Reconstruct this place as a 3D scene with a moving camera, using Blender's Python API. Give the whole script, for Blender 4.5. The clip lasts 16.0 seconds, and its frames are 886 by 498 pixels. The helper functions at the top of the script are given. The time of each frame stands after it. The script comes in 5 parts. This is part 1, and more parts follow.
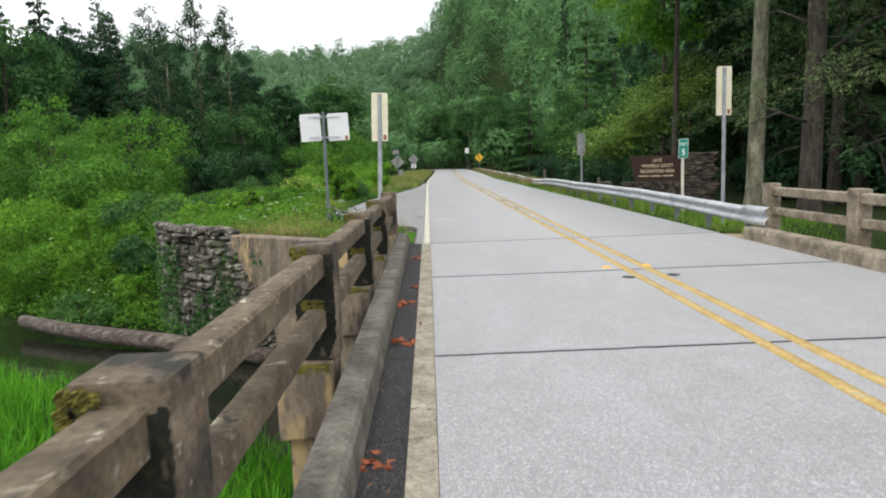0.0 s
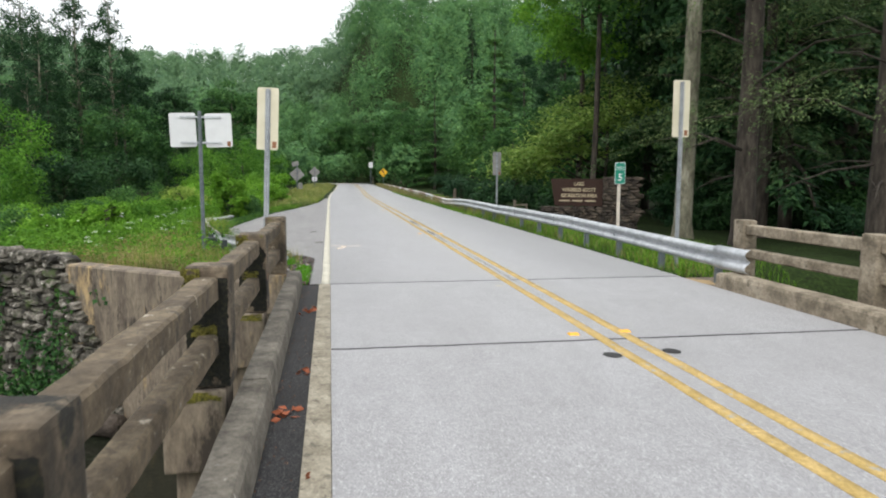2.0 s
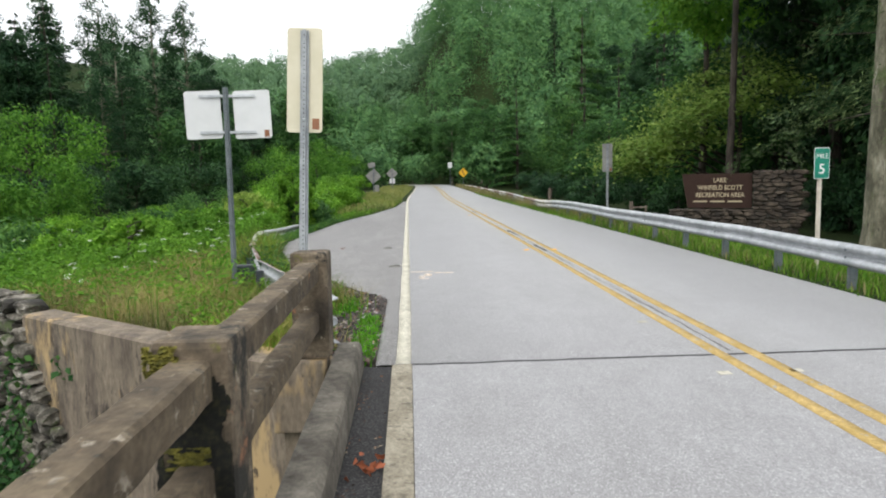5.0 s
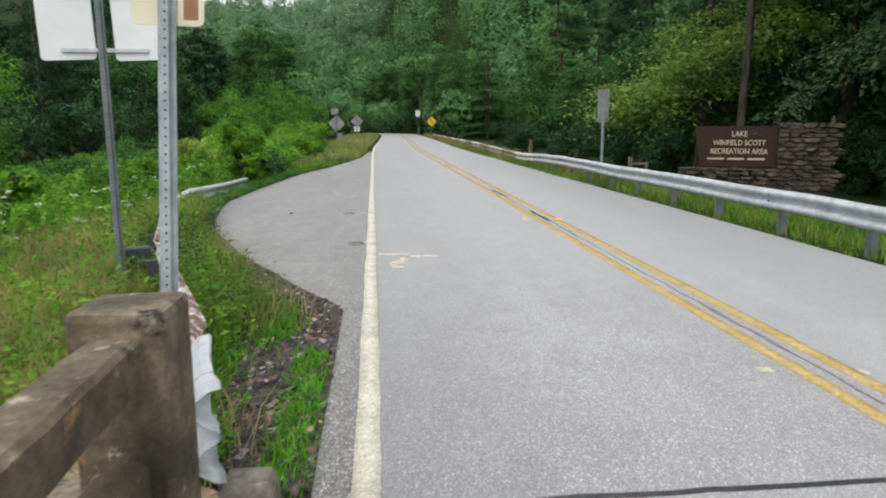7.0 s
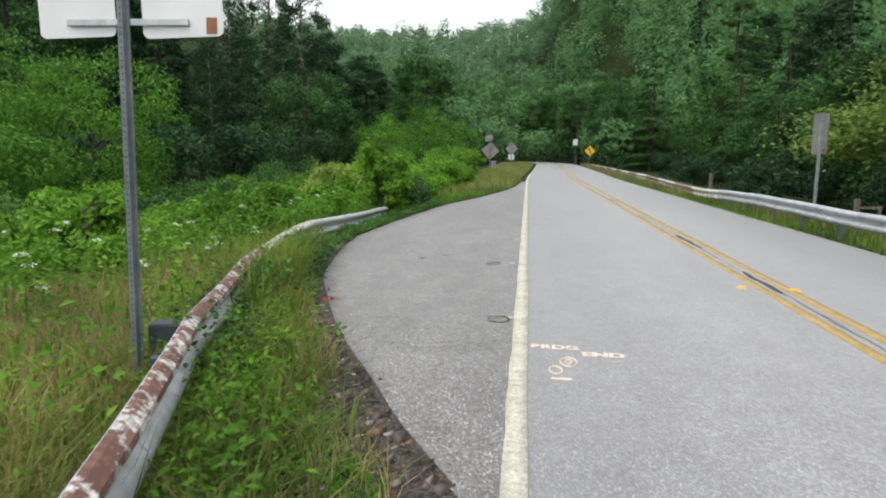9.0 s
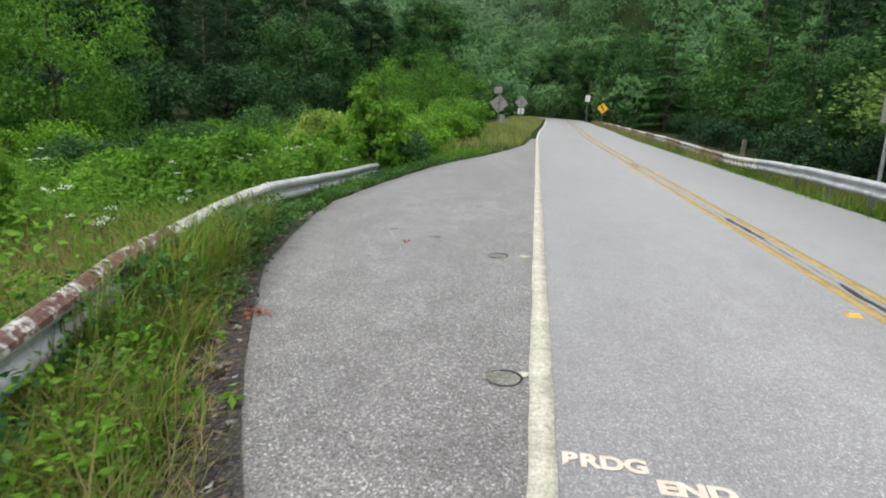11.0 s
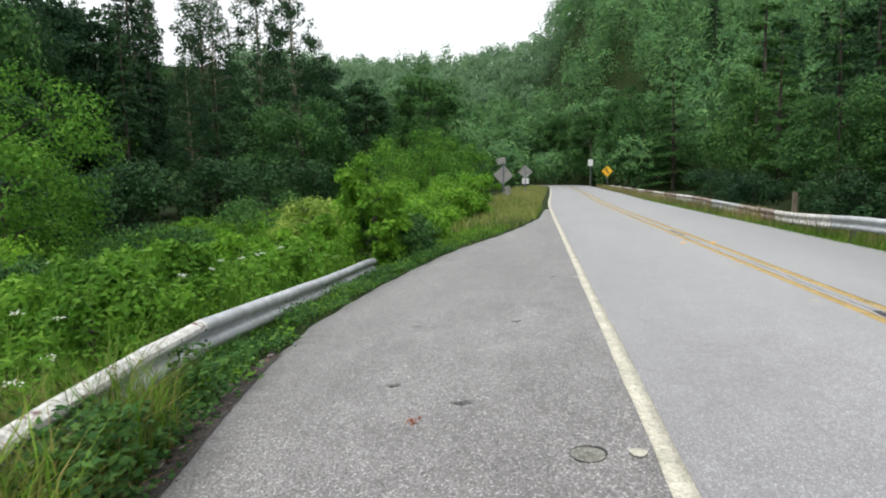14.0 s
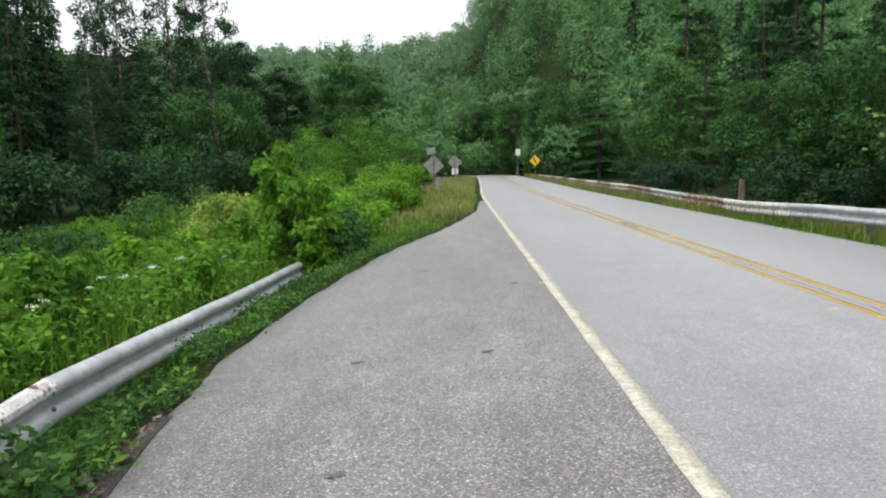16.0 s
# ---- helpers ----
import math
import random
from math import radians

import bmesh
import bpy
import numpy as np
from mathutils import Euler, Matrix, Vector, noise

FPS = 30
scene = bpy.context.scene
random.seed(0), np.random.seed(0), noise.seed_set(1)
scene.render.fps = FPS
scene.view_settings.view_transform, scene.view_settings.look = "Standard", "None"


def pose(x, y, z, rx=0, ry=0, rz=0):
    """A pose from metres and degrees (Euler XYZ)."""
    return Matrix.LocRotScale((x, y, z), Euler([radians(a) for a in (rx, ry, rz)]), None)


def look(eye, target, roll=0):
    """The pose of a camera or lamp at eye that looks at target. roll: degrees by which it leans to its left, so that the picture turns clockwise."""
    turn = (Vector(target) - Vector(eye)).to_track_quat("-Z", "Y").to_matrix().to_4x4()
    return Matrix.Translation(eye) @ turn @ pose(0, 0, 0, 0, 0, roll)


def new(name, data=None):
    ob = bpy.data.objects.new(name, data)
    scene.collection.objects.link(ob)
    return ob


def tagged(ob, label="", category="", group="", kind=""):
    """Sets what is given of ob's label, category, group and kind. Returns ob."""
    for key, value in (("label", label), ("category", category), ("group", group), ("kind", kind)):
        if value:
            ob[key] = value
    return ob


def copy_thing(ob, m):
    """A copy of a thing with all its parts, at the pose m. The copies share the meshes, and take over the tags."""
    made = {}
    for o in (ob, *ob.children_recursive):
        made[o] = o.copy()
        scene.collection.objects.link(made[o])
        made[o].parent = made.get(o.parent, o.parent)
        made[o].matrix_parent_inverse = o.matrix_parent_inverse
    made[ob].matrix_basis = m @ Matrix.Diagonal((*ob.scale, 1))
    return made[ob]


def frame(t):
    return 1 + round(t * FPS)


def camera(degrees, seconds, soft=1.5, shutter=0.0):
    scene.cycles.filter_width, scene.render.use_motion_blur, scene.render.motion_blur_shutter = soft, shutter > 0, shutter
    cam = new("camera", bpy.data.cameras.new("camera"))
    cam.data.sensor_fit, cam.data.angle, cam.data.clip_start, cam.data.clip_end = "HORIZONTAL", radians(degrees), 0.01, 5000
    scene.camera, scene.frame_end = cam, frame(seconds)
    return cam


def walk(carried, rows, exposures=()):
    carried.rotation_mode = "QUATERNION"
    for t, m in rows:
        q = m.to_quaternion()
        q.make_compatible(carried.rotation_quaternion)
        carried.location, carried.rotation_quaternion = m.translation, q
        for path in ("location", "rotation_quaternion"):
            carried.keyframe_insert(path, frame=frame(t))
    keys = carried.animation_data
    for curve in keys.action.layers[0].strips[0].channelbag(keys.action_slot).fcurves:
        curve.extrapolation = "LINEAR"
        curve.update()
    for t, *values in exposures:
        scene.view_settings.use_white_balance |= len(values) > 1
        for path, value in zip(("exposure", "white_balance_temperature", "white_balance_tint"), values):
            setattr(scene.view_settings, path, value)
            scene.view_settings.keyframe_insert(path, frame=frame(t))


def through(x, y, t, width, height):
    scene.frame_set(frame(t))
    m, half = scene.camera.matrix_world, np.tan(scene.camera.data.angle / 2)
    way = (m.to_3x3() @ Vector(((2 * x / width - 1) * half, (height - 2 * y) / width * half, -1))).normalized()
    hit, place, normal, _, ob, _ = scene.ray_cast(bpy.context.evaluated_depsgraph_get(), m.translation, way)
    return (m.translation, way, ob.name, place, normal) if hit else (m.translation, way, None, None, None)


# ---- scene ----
cam = camera(64.8, 16.0, soft=2.0, shutter=0.3)
PATH = [
    (0, (0.073, 0.88, 1.566), (0.107, 2.865, 1.317), -2.1),
    (0.5, (0.096, 1.634, 1.591), (0.2, 3.615, 1.34), -0.7),
    (1, (0.123, 2.329, 1.591), (0.451, 4.288, 1.358), 1.3),
    (1.5, (0.112, 3.089, 1.62), (0.442, 5.048, 1.391), -0.8),
    (2, (0.083, 3.812, 1.629), (0.4, 5.775, 1.418), 0.1),
    (2.5, (0.12, 4.629, 1.655), (0.312, 6.608, 1.441), -0.6),
    (3, (0.127, 5.376, 1.674), (0.235, 7.369, 1.541), -0.9),
    (3.5, (0.16, 6.203, 1.684), (0.243, 8.199, 1.598), -0.7),
    (4, (0.108, 6.98, 1.655), (0.179, 8.975, 1.534), -0.9),
    (6.3, (0.059, 10.573, 1.562), (0.191, 12.552, 1.302), -1.5),
    (6.5, (0.056, 10.91, 1.579), (0.149, 12.89, 1.314), -1.7),
    (7, (0.059, 11.636, 1.562), (0.25, 13.596, 1.211), -0.2),
    (7.5, (0.134, 12.359, 1.549), (0.38, 14.313, 1.202), -0.4),
    (8, (0.128, 13.108, 1.539), (0.189, 15.078, 1.199), -0.3),
    (8.5, (0.135, 13.843, 1.526), (0.05, 15.812, 1.185), 0.6),
    (9, (0.015, 14.642, 1.507), (-0.218, 16.609, 1.232), 1.0),
    (9.2, (-0.009, 14.915, 1.528), (-0.206, 16.883, 1.234), 2.6),
    (11.3, (-0.178, 17.537, 1.494), (-0.411, 19.479, 1.075), 3.4),
    (11.5, (-0.198, 17.779, 1.495), (-0.415, 19.722, 1.073), 2.9),
    (12, (-0.259, 18.389, 1.514), (-0.675, 20.32, 1.197), 0.3),
    (12.5, (-0.325, 18.926, 1.526), (-0.625, 20.89, 1.298), 0.5),
    (13, (-0.416, 19.512, 1.509), (-0.628, 21.492, 1.321), -0.3),
    (13.5, (-0.59, 20.003, 1.495), (-0.892, 21.97, 1.295), -0.7),
    (14, (-0.695, 20.457, 1.508), (-0.958, 22.429, 1.308), -1.3),
    (14.5, (-0.795, 20.939, 1.521), (-1.038, 22.919, 1.38), -0.3),
    (15, (-0.925, 21.362, 1.534), (-1.035, 23.357, 1.44), -2.7),
    (15.5, (-0.983, 21.784, 1.532), (-1.024, 23.779, 1.391), -2.5),
    (16, (-1.095, 22.177, 1.502), (-1.15, 24.163, 1.271), -2.0),
]
EXPOSURES = [(0, 0.1), (4.2, 0.09), (7, 0.0), (12, 0.02), (16, 0.07)]
walk(cam, [(t, look(eye, goal, roll)) for t, eye, goal, roll in PATH], EXPOSURES)

# ---- light ----
world = bpy.data.worlds.new("world")
scene.world = world
world.use_nodes = True
wn, wl = world.node_tree.nodes, world.node_tree.links
sky = wn.new("ShaderNodeTexSky")
sky.sky_type, sky.sun_disc = "NISHITA", False
sky.sun_elevation, sky.sun_rotation = radians(55), radians(200)
sky.dust_density, sky.ozone_density, sky.air_density = 6.0, 0.6, 1.0
pale = wn.new("ShaderNodeHueSaturation")
pale.inputs["Saturation"].default_value = 0.12
wl.new(sky.outputs["Color"], pale.inputs["Color"])
cloud = wn.new("ShaderNodeMixRGB")
cloud.inputs["Fac"].default_value, cloud.inputs["Color2"].default_value = 0.8, (11.5, 11.8, 12.2, 1)
wl.new(pale.outputs["Color"], cloud.inputs["Color1"])
wl.new(cloud.outputs["Color"], wn["Background"].inputs["Color"])
wn["Background"].inputs["Strength"].default_value = 0.138
sun = new("sun", bpy.data.lights.new("sun", "SUN"))
sun.data.energy, sun.data.angle, sun.data.color = 1.35, radians(20), (1.0, 0.97, 0.92)
sun.matrix_world = look((0, 0, 0), (0.25, 0.55, -1.0))

# ---- materials ----


def mat(name, rough=0.8, metal=0.0):
    m = bpy.data.materials.new(name)
    m.use_nodes = True
    b = m.node_tree.nodes["Principled BSDF"]
    b.inputs["Roughness"].default_value, b.inputs["Metallic"].default_value = rough, metal
    return m, m.node_tree.nodes, m.node_tree.links, b


def coords(n, l, scale=(1, 1, 1)):
    g = n.new("ShaderNodeNewGeometry")
    mp = n.new("ShaderNodeMapping")
    mp.inputs["Scale"].default_value = scale
    l.new(g.outputs["Position"], mp.inputs["Vector"])
    return mp.outputs["Vector"]


def noise_at(n, l, vec, scale, detail=4, rough=0.6):
    t = n.new("ShaderNodeTexNoise")
    t.inputs["Scale"].default_value, t.inputs["Detail"].default_value, t.inputs["Roughness"].default_value = scale, detail, rough
    l.new(vec, t.inputs["Vector"])
    return t.outputs["Fac"]


def ramp(n, l, fac, stops):
    r = n.new("ShaderNodeValToRGB")
    e = r.color_ramp.elements
    while len(e) < len(stops):
        e.new(0.5)
    for k, (p, c) in enumerate(stops):
        e[k].position, e[k].color = p, (*c, 1)
    l.new(fac, r.inputs["Fac"])
    return r.outputs["Color"]


def mix(n, l, fac, a, b, mode="MIX"):
    m = n.new("ShaderNodeMixRGB")
    m.blend_type = mode
    for k, v in (("Fac", fac), ("Color1", a), ("Color2", b)):
        if hasattr(v, "is_linked"):
            l.new(v, m.inputs[k])
        else:
            m.inputs[k].default_value = v if k == "Fac" else (*v, 1)
    return m.outputs["Color"]


def bump(n, l, b, height, strength, distance=0.01):
    u = n.new("ShaderNodeBump")
    u.inputs["Strength"].default_value, u.inputs["Distance"].default_value = strength, distance
    l.new(height, u.inputs["Height"])
    l.new(u.outputs["Normal"], b.inputs["Normal"])


def speckled(name, dark, mid, light, grain=60, patch=0.5, rough=0.9, relief=0.5, stretch=(1, 1, 1), dist=0.006, wash=1.0):
    """A surface of fine grain over broad stains."""
    m, n, l, b = mat(name, rough)
    v = coords(n, l, stretch)
    fine, broad, mid_n = noise_at(n, l, v, grain, 3, 0.7), noise_at(n, l, v, patch, 5, 0.6), noise_at(n, l, v, patch * 7, 4, 0.65)
    base = ramp(n, l, fine, [(0.33, dark), (0.5, mid), (0.68, light)])
    stain = ramp(n, l, broad, [(0.3, (1 - 0.28 * wash,) * 3), (0.7, (1 + 0.12 * wash,) * 3)])
    stain2 = ramp(n, l, mid_n, [(0.3, (1 - 0.2 * wash, 1 - 0.21 * wash, 1 - 0.22 * wash)), (0.65, (1.05, 1.05, 1.05))])
    c = mix(n, l, 1.0, mix(n, l, 1.0, base, stain, "MULTIPLY"), stain2, "MULTIPLY")
    l.new(c, b.inputs["Base Color"])
    bump(n, l, b, fine, relief, dist)
    return m


def blotched(name, base_stops, spots, grain=35, rough=0.9, relief=0.6, metal=0.0, stretch=(1, 1, 1), mottle=1.0):
    """Mottled base with sharp-edged patches of other colours: spots are (colour, threshold, scale)."""
    m, n, l, b = mat(name, rough, metal)
    v = coords(n, l, stretch)
    fine = noise_at(n, l, v, grain, 5, 0.7)
    c = ramp(n, l, noise_at(n, l, v, 3.0, 6, 0.65), [(0.5 + (p - 0.5) * 0.6, k) for p, k in base_stops])
    c = mix(n, l, 0.75 * mottle, c, ramp(n, l, fine, [(0.3, (0.5, 0.5, 0.5)), (0.7, (1.38, 1.38, 1.38))]), "MULTIPLY")
    c = mix(n, l, 0.6 * mottle, c, ramp(n, l, noise_at(n, l, v, grain * 0.35, 5, 0.75), [(0.36, (0.55, 0.54, 0.52)), (0.52, (1.05, 1.05, 1.05)), (0.7, (1.2, 1.2, 1.2))]), "MULTIPLY")
    for colour, edge, scale in spots:
        f = ramp(n, l, noise_at(n, l, v, scale, 6, 0.7), [(edge, (0, 0, 0)), (edge + 0.06, (1, 1, 1))])
        c = mix(n, l, f, c, colour)
    l.new(c, b.inputs["Base Color"])
    bump(n, l, b, fine, relief, 0.006)
    return m


def foliage(name, a, b_, c_, through=0.35):
    """Leaves: each one of its own shade, each plant a little lighter or darker, light shining through."""
    m, n, l, b = mat(name, 0.6)
    g, o = n.new("ShaderNodeNewGeometry"), n.new("ShaderNodeObjectInfo")
    c = ramp(n, l, g.outputs["Random Per Island"], [(0.0, a), (0.55, b_), (1.0, c_)])
    v = coords(n, l)
    c = mix(n, l, 1.0, c, ramp(n, l, noise_at(n, l, v, 0.45, 4), [(0.32, (0.55, 0.62, 0.65)), (0.68, (1.35, 1.28, 1.1))]), "MULTIPLY")
    c = mix(n, l, 1.0, c, ramp(n, l, o.outputs["Random"], [(0, (0.75, 0.8, 0.85)), (1, (1.2, 1.15, 1.05))]), "MULTIPLY")
    l.new(c, b.inputs["Base Color"])
    b.inputs["Specular IOR Level"].default_value = 0.1
    t, s = n.new("ShaderNodeBsdfTranslucent"), n.new("ShaderNodeMixShader")
    l.new(c, t.inputs["Color"])
    s.inputs["Fac"].default_value = through
    l.new(b.outputs["BSDF"], s.inputs[1])
    l.new(t.outputs["BSDF"], s.inputs[2])
    l.new(s.outputs["Shader"], n["Material Output"].inputs["Surface"])
    return m


def chipped(name, tone, tint=(1, 1, 1), rough=0.6, wash=1.0, chips=125, relief=0.3, grit=0.7, dusty=0.3):
    """Worn asphalt: stone chips of many greys in a darker binder, with wheel streaks and stains along the road."""
    m, n, l, b = mat(name, rough)
    v = coords(n, l)
    cells = n.new("ShaderNodeTexVoronoi")
    cells.inputs["Scale"].default_value = chips
    l.new(v, cells.inputs["Vector"])
    grey = n.new("ShaderNodeSeparateColor")
    l.new(cells.outputs["Color"], grey.inputs["Color"])
    c = ramp(n, l, grey.outputs["Red"], [(q, tuple(min(0.9, tone * (1 + (k - 1) * grit) * t) for t in tint)) for q, k in ((0.0, 0.42), (0.3, 0.82), (0.6, 0.98), (0.8, 1.18), (0.92, 1.5), (1.0, 2.7))])
    c = mix(n, l, 0.8, c, ramp(n, l, cells.outputs["Distance"], [(0.25, (1.08, 1.08, 1.08)), (0.8, (0.72, 0.72, 0.72))]), "MULTIPLY")
    for scale, stretch, low, high, detail in ((30, (1, 1, 1), 0.96, 1.04, 3), (3.2, (1, 0.6, 1), 0.88, 1.06, 7), (0.9, (1, 0.16, 1), 0.9, 1.07, 5), (0.28, (1, 0.6, 1), 0.93, 1.05, 4)):
        w = coords(n, l, stretch)
        low, high = 1 - (1 - low) * wash, 1 + (high - 1) * wash
        c = mix(n, l, 1.0, c, ramp(n, l, noise_at(n, l, w, scale, detail, 0.65), [(0.32, (low, low * 0.995, low * 0.99)), (0.66, (high, high, high))]), "MULTIPLY")
    l.new(c, b.inputs["Base Color"])
    bump(n, l, b, cells.outputs["Distance"], relief, 0.004)
    b.inputs["Sheen Weight"].default_value, b.inputs["Sheen Roughness"].default_value = dusty, 0.35
    return m


def gritty(name, stops, rough=0.95):
    """Loose stones, each of its own grey or brown."""
    m, n, l, b = mat(name, rough)
    g = n.new("ShaderNodeNewGeometry")
    c = ramp(n, l, g.outputs["Random Per Island"], stops)
    c = mix(n, l, 0.7, c, ramp(n, l, noise_at(n, l, coords(n, l), 60, 4), [(0.3, (0.6, 0.6, 0.6)), (0.7, (1.25, 1.25, 1.25))]), "MULTIPLY")
    l.new(c, b.inputs["Base Color"])
    return m


ASPHALT = chipped("worn_asphalt", 0.315, (1, 1, 1.03), 0.62, 0.75, 135, 0.25, 0.55)
ROAD_GREY = chipped("greyer_asphalt", 0.305, (1, 0.995, 1.03), 0.6, 0.9, 130, 0.25, 0.65, 0.5)
PULLOFF = chipped("old_asphalt", 0.207, (1, 0.966, 0.952), 0.65, 1.6, 105, 0.35, 1.25, 0.2)
CHIPS = gritty("loose_gravel", [(0.0, (0.018, 0.015, 0.013)), (0.45, (0.06, 0.05, 0.045)), (0.7, (0.13, 0.115, 0.105)), (0.85, (0.2, 0.11, 0.08)), (1.0, (0.42, 0.41, 0.4))])
BLACKTOP = speckled("dark_asphalt", (0.006, 0.006, 0.0065), (0.015, 0.015, 0.0165), (0.11, 0.108, 0.104), 70, 2.2, 0.9, 0.4)
POCK = speckled("broken_asphalt", (0.05, 0.049, 0.048), (0.12, 0.116, 0.114), (0.26, 0.255, 0.25), 60, 2.0, 0.9, 0.6)
POCK_FILL = speckled("mortar_fill", (0.1, 0.1, 0.085), (0.19, 0.19, 0.16), (0.34, 0.34, 0.3), 60, 5.0, 0.9, 0.4)
CONCRETE = blotched("weathered_concrete", [(0.3, (0.062, 0.046, 0.028)), (0.5, (0.11, 0.083, 0.052)), (0.72, (0.165, 0.128, 0.082))],
                    [((0.42, 0.37, 0.29), 0.6, 11.0), ((0.3, 0.16, 0.075), 0.66, 4.0), ((0.036, 0.03, 0.022), 0.6, 5.0), ((0.04, 0.034, 0.026), 0.6, 22.0)])
PALE_CONCRETE = blotched("pale_concrete", [(0.3, (0.085, 0.075, 0.06)), (0.5, (0.145, 0.13, 0.105)), (0.72, (0.215, 0.195, 0.16))],
                         [((0.42, 0.4, 0.36), 0.66, 9.0), ((0.07, 0.06, 0.05), 0.66, 2.5)])
TAN_CONCRETE = blotched("stained_concrete", [(0.3, (0.12, 0.095, 0.072)), (0.6, (0.21, 0.17, 0.125))],
                        [((0.42, 0.3, 0.15), 0.54, 0.9), ((0.045, 0.036, 0.028), 0.58, 1.6), ((0.05, 0.04, 0.03), 0.6, 8.0)], 25, stretch=(1, 1, 0.35))
TAN_RAIL = blotched("tan_concrete", [(0.3, (0.14, 0.115, 0.08)), (0.5, (0.24, 0.2, 0.145)), (0.72, (0.33, 0.285, 0.215))],
                    [((0.09, 0.075, 0.05), 0.6, 2.4), ((0.4, 0.37, 0.3), 0.68, 8.0)])
MOSSY = blotched("mossy_concrete", [(0.3, (0.042, 0.033, 0.022)), (0.5, (0.115, 0.088, 0.058)), (0.72, (0.22, 0.176, 0.122))],
                 [((0.4, 0.35, 0.27), 0.62, 10.0), ((0.26, 0.12, 0.06), 0.62, 4.5), ((0.016, 0.015, 0.011), 0.52, 2.6), ((0.1, 0.1, 0.014), 0.63, 3.6)])
STONE = blotched("wall_stone", [(0.32, (0.022, 0.02, 0.015)), (0.5, (0.08, 0.072, 0.055)), (0.68, (0.24, 0.22, 0.185))],
                 [((0.05, 0.07, 0.02), 0.56, 2.2), ((0.03, 0.028, 0.02), 0.58, 7.0), ((0.5, 0.48, 0.43), 0.62, 6.0)], 24)
# brown stone, darkened further to hold the shade around the sign
SIGN_STONE = blotched("sign_stone", [(0.3, (0.02, 0.016, 0.012)), (0.5, (0.048, 0.036, 0.026)), (0.7, (0.1, 0.078, 0.056))], [((0.26, 0.23, 0.18), 0.68, 5.0)], 20)
MORTAR = blotched("dark_joint", [(0.3, (0.03, 0.028, 0.024)), (0.7, (0.08, 0.075, 0.06))], [], 30)
WHITE_LINE = blotched("white_road_paint", [(0.3, (0.46, 0.44, 0.36)), (0.7, (0.63, 0.6, 0.5))], [((0.3, 0.3, 0.29), 0.66, 14.0)], 60)
PALE_STRIP = blotched("worn_pale_strip", [(0.3, (0.22, 0.195, 0.145)), (0.7, (0.37, 0.335, 0.26))], [((0.13, 0.115, 0.09), 0.57, 9.0), ((0.48, 0.46, 0.4), 0.68, 14.0)], 60)
YELLOW_LINE = blotched("yellow_road_paint", [(0.3, (0.4, 0.28, 0.09)), (0.7, (0.52, 0.37, 0.145))], [((0.32, 0.31, 0.28), 0.58, 10.0)], 60)
TAR = speckled("tar_seal", (0.012, 0.012, 0.013), (0.03, 0.03, 0.032), (0.06, 0.06, 0.06), 30, 2, 0.6, 0.3)
MARKER = mat("amber_reflector", 0.3)[0]
MARKER.node_tree.nodes["Principled BSDF"].inputs["Base Color"].default_value = (0.8, 0.42, 0.05, 1)
GALV = blotched("galvanised_steel", [(0.3, (0.38, 0.4, 0.42)), (0.7, (0.53, 0.55, 0.57))], [((0.3, 0.3, 0.3), 0.68, 5.0)], 12, 0.5, 0.15, 0.35, mottle=0.3)
RUSTY = blotched("peeling_painted_steel", [(0.3, (0.5, 0.5, 0.47)), (0.7, (0.66, 0.65, 0.62))], [((0.12, 0.055, 0.04), 0.45, 7.0), ((0.18, 0.085, 0.062), 0.5, 16.0)], 25, 0.75, 0.4)
PEELING = blotched("peeling_white_paint", [(0.3, (0.55, 0.55, 0.52)), (0.7, (0.7, 0.69, 0.66))], [((0.14, 0.07, 0.055), 0.56, 7.0), ((0.2, 0.1, 0.075), 0.58, 18.0)], 25, 0.75, 0.4)
POST_STEEL = blotched("dull_post_steel", [(0.3, (0.12, 0.145, 0.155)), (0.7, (0.18, 0.205, 0.215))], [((0.2, 0.11, 0.07), 0.72, 6.0)], 20, 0.6, 0.2, 0.3, mottle=0.45)
PUNCHED = blotched("grey_punched_steel", [(0.3, (0.24, 0.26, 0.275)), (0.7, (0.36, 0.38, 0.39))], [((0.2, 0.11, 0.07), 0.72, 6.0)], 20, 0.55, 0.2, 0.3, mottle=0.4)
SIGN_BACK = blotched("sign_back_metal", [(0.3, (0.62, 0.63, 0.63)), (0.7, (0.66, 0.67, 0.67))], [((0.5, 0.48, 0.43), 0.72, 3.0)], 0.6, 0.5, 0.05, 0.2, mottle=0.15)
YELLOWED = blotched("yellowed_sign_back", [(0.3, (0.55, 0.51, 0.37)), (0.7, (0.61, 0.57, 0.43))], [((0.46, 0.4, 0.26), 0.68, 4.0)], 0.6, 0.55, 0.05, 0.1, mottle=0.15)
GREYED = blotched("grey_sign_back", [(0.3, (0.2, 0.2, 0.19)), (0.7, (0.29, 0.285, 0.265))], [], 12, 0.6, 0.1, 0.2, mottle=0.15)


def plain(name, colour, rough=0.6):
    m, n, l, b = mat(name, rough)
    v = coords(n, l)
    k = ramp(n, l, noise_at(n, l, v, 9, 5), [(0.3, tuple(c * 0.82 for c in colour)), (0.7, tuple(min(1, c * 1.1) for c in colour))])
    l.new(k, b.inputs["Base Color"])
    return m


